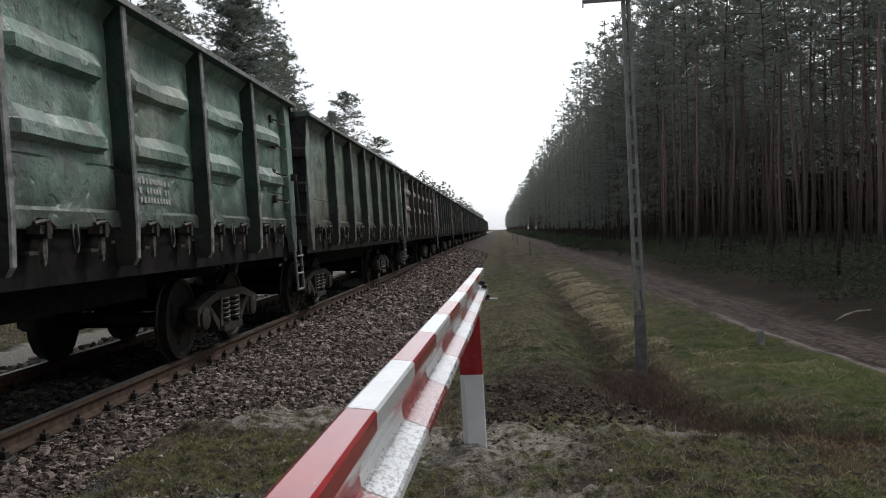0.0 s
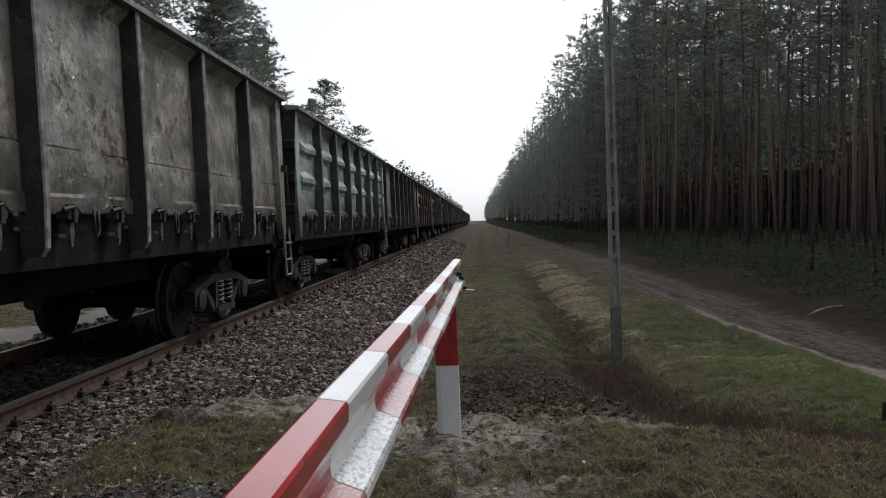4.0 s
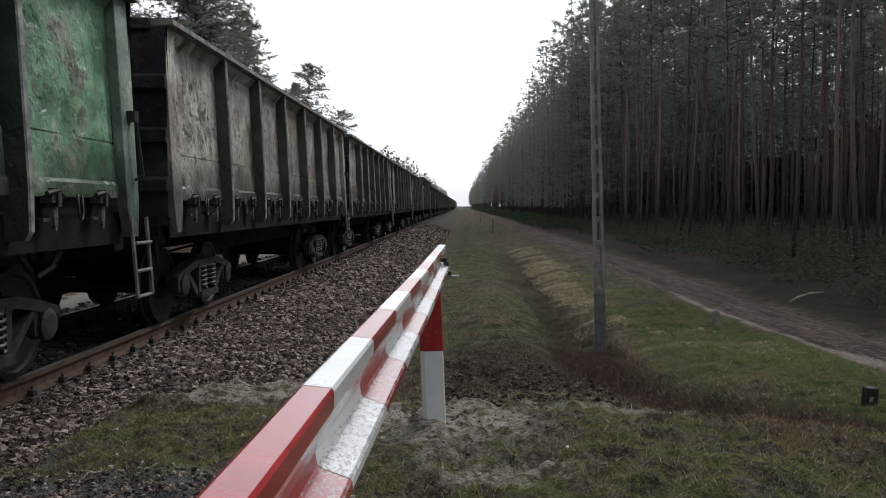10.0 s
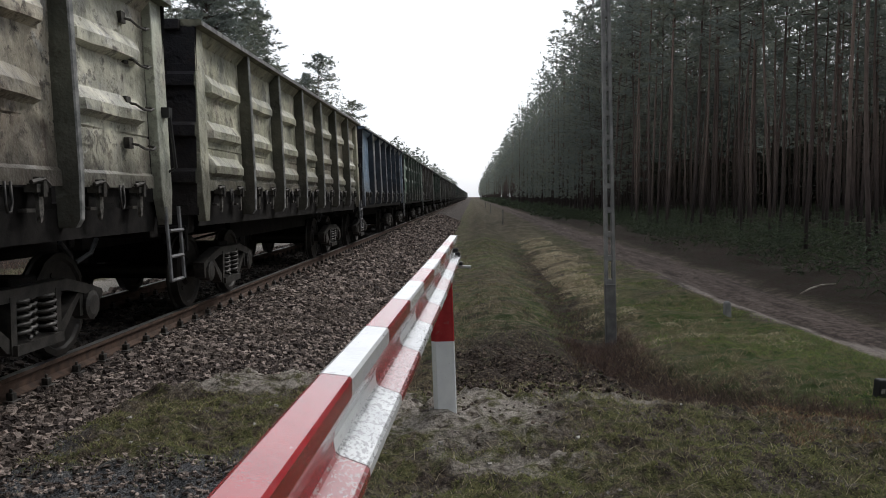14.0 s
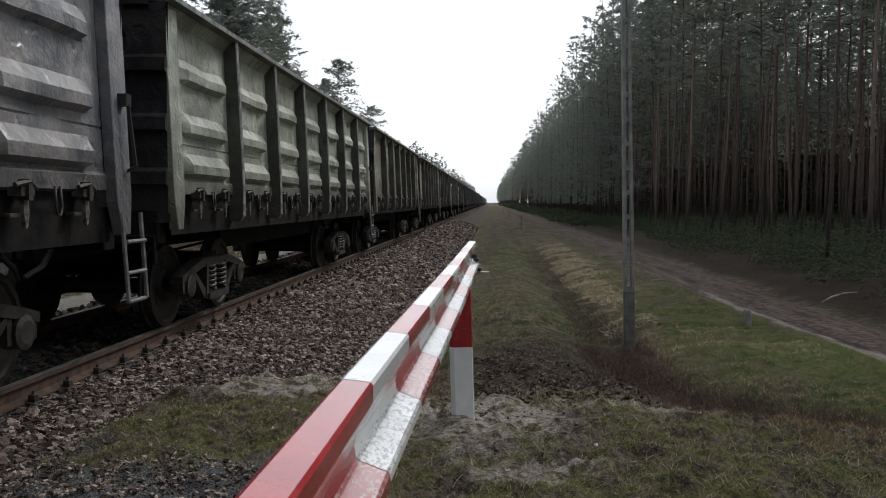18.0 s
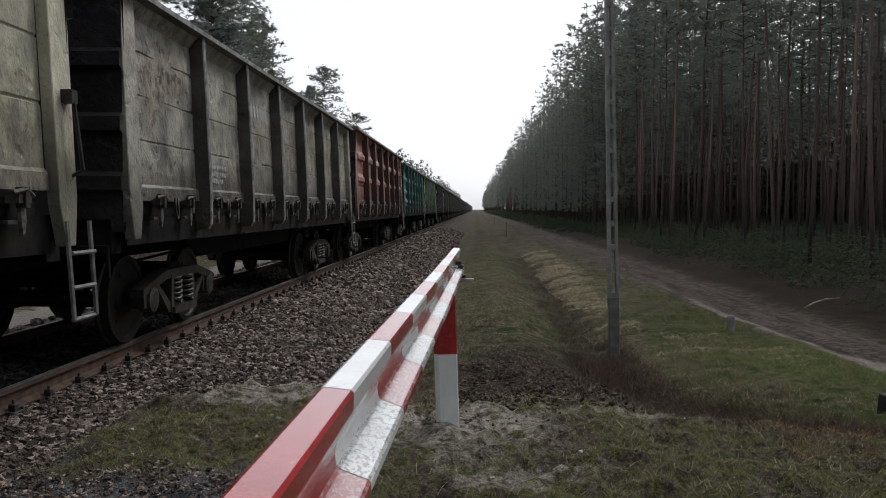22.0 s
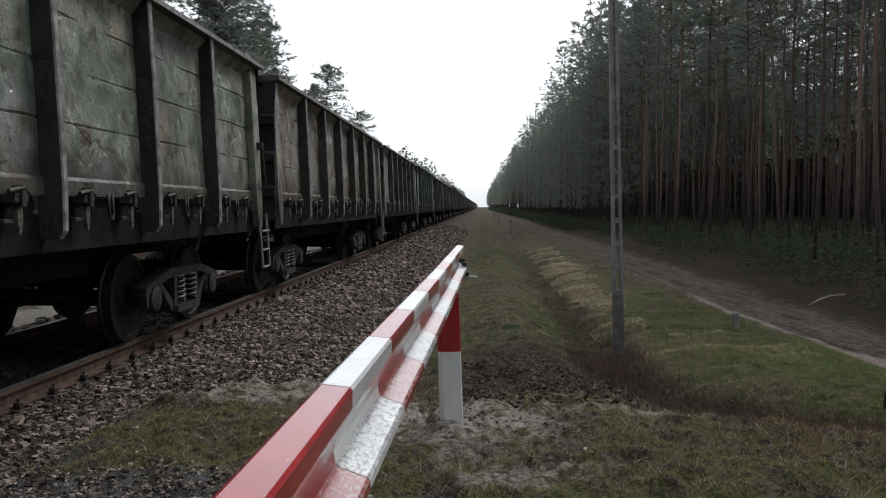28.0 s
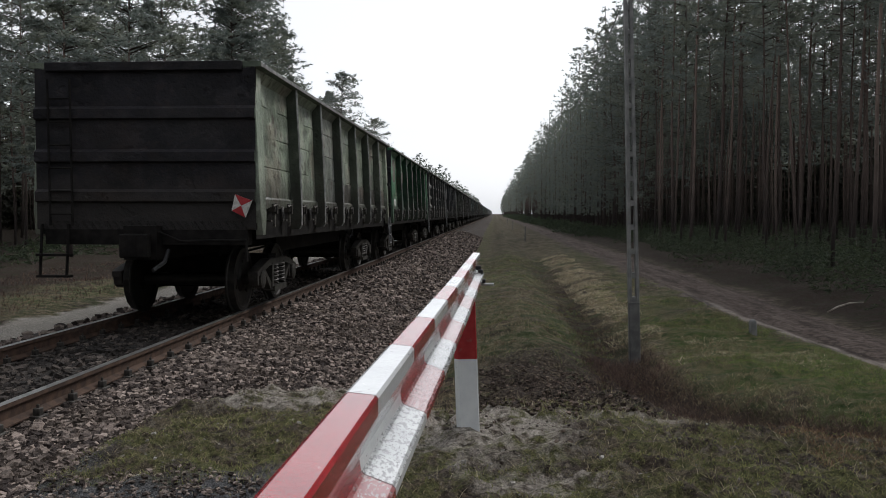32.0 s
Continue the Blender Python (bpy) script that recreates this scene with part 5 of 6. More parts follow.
def latch_geo():
    """A hatch latch: hinge block, hanging hook and its pale wedge."""
    g = Geo().box(-0.02, 0.075, -0.075, 0.085, 1.49, 1.55).box(0.02, 0.095, -0.02, 0.03, 1.46, 1.60)
    g.tube([(0.06, -0.12, 1.56), (0.085, 0.0, 1.585), (0.06, 0.13, 1.54)], 0.018, 6)
    g.slab(((-0.025, 1.50), (0.03, 1.50), (0.042, 1.38), (0.025, 1.29), (0.0, 1.27), (-0.018, 1.36)), "x", 0.03, 0.06, 1)
    return g.box(-0.02, 0.045, -0.16, -0.04, 1.35, 1.375)


def loop_geo():
    return Geo().tube([(0.05, -0.035, 1.56), (0.06, -0.04, 1.42), (0.06, -0.02, 1.355), (0.06, 0.02, 1.355), (0.06, 0.04, 1.42), (0.05, 0.035, 1.56)], 0.011, 6)


def coil(turns=5, r=0.085, thick=0.017, lo=0.36, hi=0.66):
    g = Geo()
    n = turns * 8
    return g.tube([(r * math.cos(2 * math.pi * i / 8), r * math.sin(2 * math.pi * i / 8), lo + (hi - lo) * i / n) for i in range(n + 1)], thick, 4)


def side_frame_geo():
    """The cast side frame of a three-piece bogie: bowed top bar, sloping ties, column guides and box jaws."""
    g = Geo()
    for s in (-1, 1):
        g.slab(((s * 0.0, 0.76), (s * 0.5, 0.76), (s * 0.95, 0.66), (s * 1.16, 0.60), (s * 1.16, 0.52), (s * 0.93, 0.57), (s * 0.5, 0.66), (s * 0.0, 0.66)), "x", -0.07, 0.08)
        g.slab(((s * 0.72, 0.62), (s * 0.80, 0.62), (s * 0.42, 0.28), (s * 0.30, 0.25), (s * 0.30, 0.33)), "x", -0.06, 0.07)
        g.slab(((s * 0.30, 0.70), (s * 0.38, 0.70), (s * 0.38, 0.26), (s * 0.30, 0.26)), "x", -0.07, 0.085)
        g.slab(((s * 0.74, 0.60), (s * 0.80, 0.60), (s * 0.80, 0.40), (s * 0.74, 0.40)), "x", -0.06, 0.07)
        g.slab(((s * 1.06, 0.56), (s * 1.14, 0.56), (s * 1.12, 0.40), (s * 1.06, 0.40)), "x", -0.06, 0.07)
        g.tube([(-0.04, s * 0.925, 0.478), (0.10, s * 0.925, 0.478), (0.115, s * 0.925, 0.478)], [0.135, 0.135, 0.09], 12)
    g.slab(((-0.36, 0.33), (0.36, 0.33), (0.36, 0.25), (-0.36, 0.25)), "x", -0.10, 0.12)
    return g


def wheelset_geo():
    g = Geo()
    for s in (-1, 1):
        prof = ((0.67, 0.02), (0.67, 0.16), (0.70, 0.18), (0.72, 0.40), (0.69, 0.42), (0.69, 0.505), (0.715, 0.507), (0.73, 0.482), (0.82, 0.474), (0.825, 0.42), (0.80, 0.40), (0.775, 0.19), (0.82, 0.16), (0.82, 0.02))
        g.loft([[(s * x, r * math.cos(a), r * math.sin(a)) for x, r in prof] for a in (2 * math.pi * i / 16 for i in range(17))], closed=False)
        for a in (0.4, 2.5, 4.6):
            g.tube([(s * 0.80, 0.28 * math.cos(a), 0.28 * math.sin(a)), (s * 0.775, 0.28 * math.cos(a), 0.28 * math.sin(a))], 0.03, 6)
    return g.tube([(-1.12, 0, 0), (-0.9, 0, 0), (0.9, 0, 0), (1.12, 0, 0)], [0.07, 0.085, 0.085, 0.07], 10)


def end_sheet(style):
    g = Geo()
    zs, out = [], []
    for z, d in ((1.25, 0), (1.6, 0), (1.62, 0.05), (1.74, 0.05), (1.78, 0), (2.12, 0), (2.14, 0.05), (2.26, 0.05), (2.30, 0), (2.68, 0), (2.70, 0.05), (2.82, 0.05), (2.86, 0), (3.36, 0)):
        zs.append(z)
        out.append(d)
    g.loft([[(x, -0.02 - d, z) for x in (-1.47, -1.0, 0, 1.0, 1.47)] for z, d in zip(zs, out)], closed=False)
    return g.loft([[(x, 0.03, z) for x in (-1.47, 1.47)] for z in (3.36, 1.25)], closed=False)


COIL, SIDE_FRAME, WHEELSET = coil().mesh("spring", SPRING, 0, True), side_frame_geo().mesh("side_frame", CAST), wheelset_geo().mesh("wheelset", WHEEL, 0, True)
WHEELSET.set_sharp_from_angle(angle=radians(40))
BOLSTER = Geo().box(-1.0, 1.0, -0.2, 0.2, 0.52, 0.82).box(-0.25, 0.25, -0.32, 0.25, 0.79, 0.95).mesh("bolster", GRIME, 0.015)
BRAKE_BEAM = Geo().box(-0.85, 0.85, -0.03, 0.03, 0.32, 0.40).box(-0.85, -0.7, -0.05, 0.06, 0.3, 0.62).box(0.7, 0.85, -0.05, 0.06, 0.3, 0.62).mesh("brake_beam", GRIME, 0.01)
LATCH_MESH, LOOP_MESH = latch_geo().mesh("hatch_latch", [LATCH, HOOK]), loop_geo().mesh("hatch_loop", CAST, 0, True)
STAKE, CORNER = stake_geo().mesh("stake", [FRAME_PAINT, LIT_WORN_EDGE]), corner_geo().mesh("corner_plate", PAINT, 0.006)
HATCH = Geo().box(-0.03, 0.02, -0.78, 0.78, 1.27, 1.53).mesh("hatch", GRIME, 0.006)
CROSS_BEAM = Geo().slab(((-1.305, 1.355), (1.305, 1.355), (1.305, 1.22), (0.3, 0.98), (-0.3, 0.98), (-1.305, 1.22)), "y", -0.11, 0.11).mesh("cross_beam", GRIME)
RUNG = Geo().tube([(0.02, 0.0, 0.0), (0.10, 0.03, -0.02), (0.11, 0.16, -0.05), (0.11, 0.34, -0.05), (0.10, 0.43, -0.02), (0.02, 0.46, 0.0)], 0.012, 6).box(0.0, 0.05, -0.05, 0.04, -0.05, 0.05).mesh("rung", LATCH)
STAKE_YS = [0.28 + BAY * i for i in range(1, 7)]


def build_wagon(style):
    w = thing("open_wagon", "open freight wagon", "wagon", "wagons of the train")
    sheets = [side_sheet(style, 100 + i) for i in range(4)]
    body = []
    for i in range(7):
        body.append(part("side_sheet", sheets[i % 4], PAINT, w, at=pose(SHEET + FOOT, 0.29 + BAY * i, 0, 0, LEAN, 0)))
    far = Geo().box(-SHEET - 0.02, -SHEET + 0.01, 0.25, LONG - 0.25, LOW, 3.36)
    for z in (1.98, 2.34, 2.70):
        far.slab(((-SHEET - 0.02, z - 0.07), (-SHEET - 0.06, z - 0.04), (-SHEET - 0.06, z + 0.02), (-SHEET - 0.02, z + 0.08)), "y", 0.4, LONG - 0.4)
    body.append(part("side_wall", far, PAINT, w))
    for y in STAKE_YS:
        body.append(part("stake", STAKE, PAINT, w, at=pose(SHEET + FOOT, y, 0, 0, LEAN, 0)))
        body.append(part("stake", STAKE, PAINT, w, at=pose(-SHEET - FOOT, y, 0, 0, LEAN, 180)))
    tilt = pose(SHEET + FOOT + 0.05, 0, 0, 0, LEAN, 0)
    for m in (tilt, Matrix.Translation((0, LONG, 0)) @ Matrix.Diagonal((1, -1, 1, 1)) @ tilt, pose(0, LONG, 0, 0, 0, 180) @ tilt, Matrix.Diagonal((-1, 1, 1, 1)) @ tilt):
        body.append(part("corner_plate", CORNER, PAINT, w, at=m))
    for s in (-1, 1):
        g = Geo().slab(((s * (SHEET - 0.06), 3.335), (s * SIDE, 3.365), (s * SIDE, 3.415), (s * (SIDE - 0.03), TOP), (s * (SHEET - 0.06), TOP)), "y", -0.02, LONG + 0.02)
        # The rim's outward faces take the painted-light tone.
        g.s = [1 if i in (1, 2) else 0 for i in range(len(g.f))]
        body.append(part("top_rim", g, [FRAME_PAINT, LIT_WORN_EDGE], w))
    ends = [part("end_wall", end_sheet(style), FRAME_PAINT, w, "ribbed end wall, shaded in its colour"), part("end_wall", end_sheet(style), FRAME_PAINT, w, "ribbed end wall, shaded in its colour", at=pose(0, LONG, 0, 0, 0, 180))]
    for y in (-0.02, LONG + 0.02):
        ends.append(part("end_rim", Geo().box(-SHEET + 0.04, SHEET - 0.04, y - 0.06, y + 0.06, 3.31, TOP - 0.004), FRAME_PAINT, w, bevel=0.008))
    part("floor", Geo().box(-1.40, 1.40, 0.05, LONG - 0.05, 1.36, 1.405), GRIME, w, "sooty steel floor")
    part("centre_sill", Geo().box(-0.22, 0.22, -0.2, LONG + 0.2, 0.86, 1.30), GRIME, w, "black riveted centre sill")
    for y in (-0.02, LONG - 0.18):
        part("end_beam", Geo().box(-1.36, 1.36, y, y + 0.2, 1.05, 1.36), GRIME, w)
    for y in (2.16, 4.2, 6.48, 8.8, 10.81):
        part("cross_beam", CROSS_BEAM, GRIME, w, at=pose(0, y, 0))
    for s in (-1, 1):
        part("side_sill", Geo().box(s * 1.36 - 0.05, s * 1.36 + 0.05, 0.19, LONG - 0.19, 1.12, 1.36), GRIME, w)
        # Added filler that darkens the bright gap below the floor.
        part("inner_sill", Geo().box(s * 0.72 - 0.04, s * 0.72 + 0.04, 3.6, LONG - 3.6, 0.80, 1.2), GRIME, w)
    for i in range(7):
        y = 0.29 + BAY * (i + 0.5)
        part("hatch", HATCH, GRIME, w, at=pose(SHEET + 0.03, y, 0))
        for d in (-0.42, 0.40):
            part("hatch_latch", LATCH_MESH, LATCH, w, at=pose(SHEET + 0.105, y + d, 0))
        part("hatch_loop", LOOP_MESH, CAST, w, at=pose(SHEET + 0.105, y, 0))
    for y in (LONG / 2 - 4.025, LONG / 2 + 4.625):
        bogie = part("bogie", BOLSTER, GRIME, w, "black three-piece bogie", at=pose(0, y, 0))
        for s in (-1, 1):
            part("side_frame", SIDE_FRAME, CAST, bogie, "oily cast side frame", at=pose(s * 1.02, 0, 0, 0, 0, 0 if s > 0 else 180))
            for d in ((-0.19, 0.0, 0.19) if s > 0 else (0.0,)):
                part("spring", COIL, SPRING, bogie, "grey coil spring", at=pose(s * (1.06 if d else 1.0), d, 0))
        for d in (-0.38, 0.38):
            part("brake_beam", BRAKE_BEAM, GRIME, bogie, at=pose(0, d, 0))
        for d in (-0.925, 0.925):
            part("wheelset", WHEELSET, WHEEL, bogie, at=pose(0, d, 0.478))
    for y, s in ((0, -1), (LONG, 1)):
        g = Geo().box(-0.11, 0.11, min(y + s * 0.1, y + s * 0.34), max(y + s * 0.1, y + s * 0.34), 0.95, 1.17)
        g.slab(((-0.17, y + s * 0.30), (0.19, y + s * 0.30), (0.21, y + s * 0.44), (0.05, y + s * 0.40), (-0.02, y + s * 0.47), (-0.16, y + s * 0.47)), "z", 0.90, 1.20)
        part("coupler", g, GRIME, w, "grimy automatic coupler", bevel=0.015)
        part("brake_hose", Geo().tube([(0.32, y + s * 0.06, 0.98), (0.34, y + s * 0.24, 0.84), (0.26, y + s * 0.42, 0.74)], 0.028, 7), BLACK, w, "rubber brake hose")
    # ladder, grab rail and step at the leading corner of the near side
    g = Geo()
    for d in (-0.20, 0.16):
        g.tube([(SIDE - 0.02, LONG + d, 1.36), (SIDE + 0.03, LONG + d, 0.62)], 0.02, 6)
    for z in (0.62, 0.86, 1.12):
        g.tube([(SIDE + 0.02, LONG - 0.20, z), (SIDE + 0.02, LONG + 0.16, z)], 0.018, 6)
    part("step_ladder", g, DARK_STEEL, w, "scuffed steel step ladder")
    part("grab_rail", Geo().tube([(SHEET + 0.13, LONG - 0.12, 2.28), (SHEET + 0.21, LONG - 0.12, 2.26), (SHEET + 0.24, LONG - 0.05, 1.75), (SHEET + 0.15, LONG - 0.05, 1.70)], 0.016, 6).box(SHEET + 0.13, SHEET + 0.22, LONG - 0.17, LONG - 0.08, 2.24, 2.34), BLACK, w, "black grab rail")
    if style == "rib2":
        for z in (1.95, 2.32, 2.72, 3.08):
            part("rung", RUNG, LATCH, w, "black bent rung", at=pose(SHEET + FOOT, LONG - 0.82, z, 0, LEAN, 0) @ Matrix.Translation((-z * math.sin(radians(-LEAN)), 0, 0)))
    g = Geo()
    for d in (-1.25, -0.95):
        g.tube([(d, -0.09, 1.3), (d, -0.11, 3.2)], 0.016, 5)
    for z in np.arange(1.45, 3.2, 0.3):
        g.tube([(-1.25, -0.10, z), (-0.95, -0.10, z)], 0.014, 5)
    part("end_ladder", g, GRIME, w, "end ladder")
    g = Geo()
    for d in (-1.38, -1.02):
        g.tube([(d, -0.06, 1.32), (d - 0.02, -0.10, 0.62)], 0.022, 6)
    for z in (0.62, 0.9):
        g.box(-1.42, -0.98, -0.16, -0.04, z, z + 0.03)
    part("end_step", g, GRIME, w, "black hanging steps")
    part("uncoupling_lever", Geo().tube([(1.36, -0.10, 1.12), (0.5, -0.12, 1.1), (0.25, -0.2, 1.22)], 0.018, 6).tube([(1.36, -0.10, 1.12), (1.38, -0.12, 0.85)], 0.018, 6), GRIME, w, "black uncoupling lever")
    part("air_reservoir", Geo().tube([(-0.62, 7.2, 0.98), (-0.62, 7.26, 0.98), (-0.62, 8.3, 0.98), (-0.62, 8.36, 0.98)], [0.08, 0.16, 0.16, 0.08], 12), GRIME, w, "black air tank")
    part("brake_cylinder", Geo().tube([(0.55, 5.3, 0.95), (0.55, 5.7, 0.95), (0.55, 5.75, 0.95), (0.55, 6.1, 0.95)], [0.17, 0.17, 0.05, 0.04], 12).tube([(0.55, 6.0, 0.95), (0.2, 8.6, 0.78)], 0.02, 5).tube([(0.55, 5.3, 0.95), (0.2, 3.2, 0.78)], 0.02, 5), GRIME, w, "black brake cylinder and rods")
    return w, body, ends


# number from the tail: sheet pattern, colour, rust, words for the label
TAIL_WAGONS = {
    0: ("line", (0.145, 0.172, 0.132), 0.55, "grey-green"), 1: ("smooth", (0.036, 0.114, 0.064), 0.45, "bright green patched"),
    2: ("rib", (0.066, 0.072, 0.072), 0.15, "dark grey"), 3: ("line", (0.062, 0.070, 0.078), 0.12, "dark blue-grey"),
    4: ("line", (0.088, 0.104, 0.084), 0.6, "dull green"), 5: ("line", (0.098, 0.095, 0.087), 0.75, "brown-grey rusty"),
    6: ("line", (0.125, 0.124, 0.118), 0.45, "grey"), 7: ("line", (0.130, 0.185, 0.190), 0.6, "faded teal"),
    8: ("smooth", (0.115, 0.120, 0.108), 0.45, "dark grey"), 9: ("line", (0.150, 0.185, 0.185), 0.65, "faded blue-green"),
    10: ("line", (0.185, 0.170, 0.140), 0.75, "rusty grey-brown"), 11: ("line", (0.215, 0.205, 0.155), 0.4, "olive-grey"),
    12: ("line", (0.165, 0.158, 0.138), 0.5, "dark olive-grey"), 13: ("rib2", (0.185, 0.080, 0.066), 0.45, "faded red"),
}
MIDDLE_WAGONS = {
    14: ("rib", (0.031, 0.120, 0.108), 0.0, "fresh teal"), 15: ("line", (0.200, 0.285, 0.205), 0.05, "light green"),
    16: ("rib", (0.095, 0.096, 0.108), 0.05, "dark slate-grey"), 17: ("rib", (0.168, 0.180, 0.150), 0.2, "grey"),
    18: ("smooth", (0.168, 0.170, 0.138), 0.7, "rust-stained grey"), 19: ("smooth", (0.215, 0.205, 0.180), 0.75, "rust-stained grey-brown"),
    20: ("smooth", (0.180, 0.185, 0.160), 0.6, "worn grey"), 21: ("rib2", (0.255, 0.262, 0.212), 0.6, "rusty green"),
    22: ("rib", (0.208, 0.202, 0.152), 0.45, "olive"), 23: ("smooth", (0.102, 0.132, 0.178), 0.1, "faded blue"),
    24: ("rib2", (0.150, 0.200, 0.168), 0.45, "grey-green"), 25: ("smooth", (0.175, 0.160, 0.145), 0.8, "rusty grey-brown"),
    26: ("smooth", (0.080, 0.132, 0.102), 0.55, "green"), 27: ("smooth", (0.185, 0.180, 0.165), 0.7, "rust-mottled grey"),
}
HEAD_WAGONS = {
    28: ("smooth", (0.185, 0.180, 0.168), 0.75, "rust-mottled grey"), 29: ("smooth", (0.180, 0.182, 0.150), 0.5, "dull green"),
    30: ("smooth", (0.190, 0.198, 0.200), 0.55, "blue-grey"), 31: ("rib", (0.190, 0.190, 0.182), 0.2, "pale grey"),
    32: ("rib2", (0.105, 0.172, 0.130), 0.7, "grey-green"), 33: ("rib2", (0.070, 0.130, 0.125), 0.35, "dark teal"),
    34: ("smooth", (0.130, 0.135, 0.120), 0.5, "dark grey"), 35: ("rib2", (0.150, 0.190, 0.180), 0.5, "grey-teal"),
    36: ("line", (0.100, 0.092, 0.082), 0.6, "brown and teal"), 37: ("rib2", (0.130, 0.095, 0.080), 0.75, "rusty brown"),
    38: ("rib2", (0.105, 0.135, 0.130), 0.75, "rust-stained dark teal"), 39: ("rib2", (0.070, 0.122, 0.097), 0.3, "green"),
    40: ("smooth", (0.085, 0.115, 0.095), 0.4, "dark green"),
}
FLEET = {**TAIL_WAGONS, **MIDDLE_WAGONS, **HEAD_WAGONS}
# single sheets of another colour, by wagon and bay from the tail
BAY_TINTS = {(23, 1): (0.150, 0.148, 0.158), (23, 2): (0.135, 0.152, 0.185), (23, 0): (0.088, 0.135, 0.195), (23, 5): (0.125, 0.148, 0.178), (29, 2): (0.120, 0.180, 0.120), (29, 3): (0.160, 0.185, 0.145), (29, 5): (0.190, 0.175, 0.130), (29, 6): (0.195, 0.175, 0.125), (21, 6): (0.290, 0.280, 0.225), (29, 0): (0.130, 0.175, 0.115), (29, 1): (0.135, 0.180, 0.125), (28, 3): (0.205, 0.225, 0.240), (30, 1): (0.215, 0.190, 0.180), (30, 2): (0.205, 0.190, 0.180),
             (25, 5): (0.120, 0.095, 0.080), (25, 6): (0.125, 0.085, 0.075), (10, 5): (0.200, 0.205, 0.220), (12, 3): (0.120, 0.115, 0.105), (21, 4): (0.130, 0.185, 0.130), (21, 5): (0.215, 0.190, 0.150),
             (26, 1): (0.125, 0.180, 0.150), (26, 3): (0.115, 0.175, 0.140), (26, 6): (0.060, 0.165, 0.090), (18, 6): (0.165, 0.175, 0.140), (19, 1): (0.170, 0.130, 0.105), (9, 2): (0.150, 0.165, 0.170), (9, 4): (0.200, 0.235, 0.235), (5, 1): (0.075, 0.070, 0.065), (7, 4): (0.165, 0.195, 0.215), (0, 2): (0.110, 0.120, 0.105), (38, 2): (0.120, 0.090, 0.075)}
SPARE = ((0.10, 0.13, 0.11), (0.15, 0.14, 0.125), (0.12, 0.14, 0.14), (0.17, 0.165, 0.15))
protos = {s: build_wagon(s) for s in ("smooth", "line", "rib", "rib2")}
shade = random.Random(4)
wagons, fresh = [], set()
for k in range(55):
    style, colour, rust, words = FLEET.get(k, (("smooth", "line", "rib2")[k % 3], SPARE[k % 4], 0.5, "weathered"))
    proto = protos[style][0]
    if style not in fresh:
        fresh.add(style)
        w = proto
    else:
        w = copy_thing(proto, Matrix())
    bay = 0
    for o in w.children:
        kind = o.name.split(".")[0]
        tint = colour
        if kind == "side_sheet":
            tint = BAY_TINTS.get((k, bay), colour)
            bay += 1
        if kind in ("side_sheet", "side_wall", "stake", "corner_plate", "top_rim"):
            # Stakes and rims are darkened: shade on them goes into the colour.
            f = (0.62 if k in (14, 15) else 0.30) if kind == "stake" else 0.46 if kind == "top_rim" else 1.12 if kind == "corner_plate" else shade.uniform(0.86, 1.12)
            o.color = (*(min(1, c * f * (1.4 if kind == "stake" else 2.0)) for c in tint), max(0.0, rust * (0.25 if kind in ("stake", "top_rim") else 1) - (0.3 if kind == "corner_plate" else 0) + shade.uniform(-0.1, 0.1)))
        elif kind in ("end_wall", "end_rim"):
            # Backlit shade on the wagon ends is put into this near-black colour.
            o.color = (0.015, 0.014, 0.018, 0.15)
    tagged(w, f"{words} open freight wagon with {dict(smooth='flat', line='seamed', rib='ribbed', rib2='dented ribbed')[style]} steel sides")
    wagons.append(w)

# lettering that cannot be read, and repaired patches, as plain bars on the near side
def number_row(y, z, n=8, w=0.085, h=0.17, gap=0.125):
    return [(y + i * gap, y + i * gap + w, z, z + h) for i in range(n)]


def small_print(y, z, rows=3, cols=9, seed=0):
    r = random.Random(seed)
    return [(y + i * 0.075, y + i * 0.075 + 0.05, z - j * 0.085, z - j * 0.085 + 0.05) for j in range(rows) for i in range(cols) if r.random() < 0.85]


for k in (2, 9, 12, 13, 16, 18, 19, 21, 23, 24, 29, 30, 32, 33, 35, 36, 37, 38, 39, 7, 5):
    style = FLEET[k][0]
    for b in number_row(0.28, 2.44 if style in ("rib", "rib2") else 2.76, 8, 0.095, 0.19, 0.145):
        bars(wagons[k], style, 0 if k in (30, 32, 35, 36, 37, 39) else 1 if k in (2, 13, 16, 23) else 2, [b], FADED)
    bars(wagons[k], style, 3 if k == 29 else 4 if k == 39 else 1, small_print(0.8 if k == 23 else 0.35, 2.18 if k == 23 else 1.93, 1 if k == 23 else 3, 10, k), FADED, "small_print", "rows of faded small print", "stuff")
for b in number_row(0.18, 2.90, 8, 0.08, 0.2, 0.175):
    bars(wagons[14], "rib", 2, [b], FADED)
for bay, boxes in ((5, number_row(0.25, 2.99, 5, 0.12, 0.22, 0.2) + number_row(0.2, 2.62, 8, 0.09, 0.17, 0.15)), (4, number_row(0.15, 2.62, 9, 0.09, 0.18, 0.15)), (4, [(0.35, 1.35, 3.20, 3.24), (0.35, 0.39, 2.98, 3.20), (1.31, 1.35, 2.98, 3.20), (0.5, 1.2, 3.06, 3.11)])):
    for b in boxes:
        bars(wagons[15], "line", bay, [b], LETTER, label="pale green lettering bar")
bars(wagons[15], "line", 4, [(0.75, 1.72, 1.62, 1.93)], PATCH, "patch", "brown repaired patch")
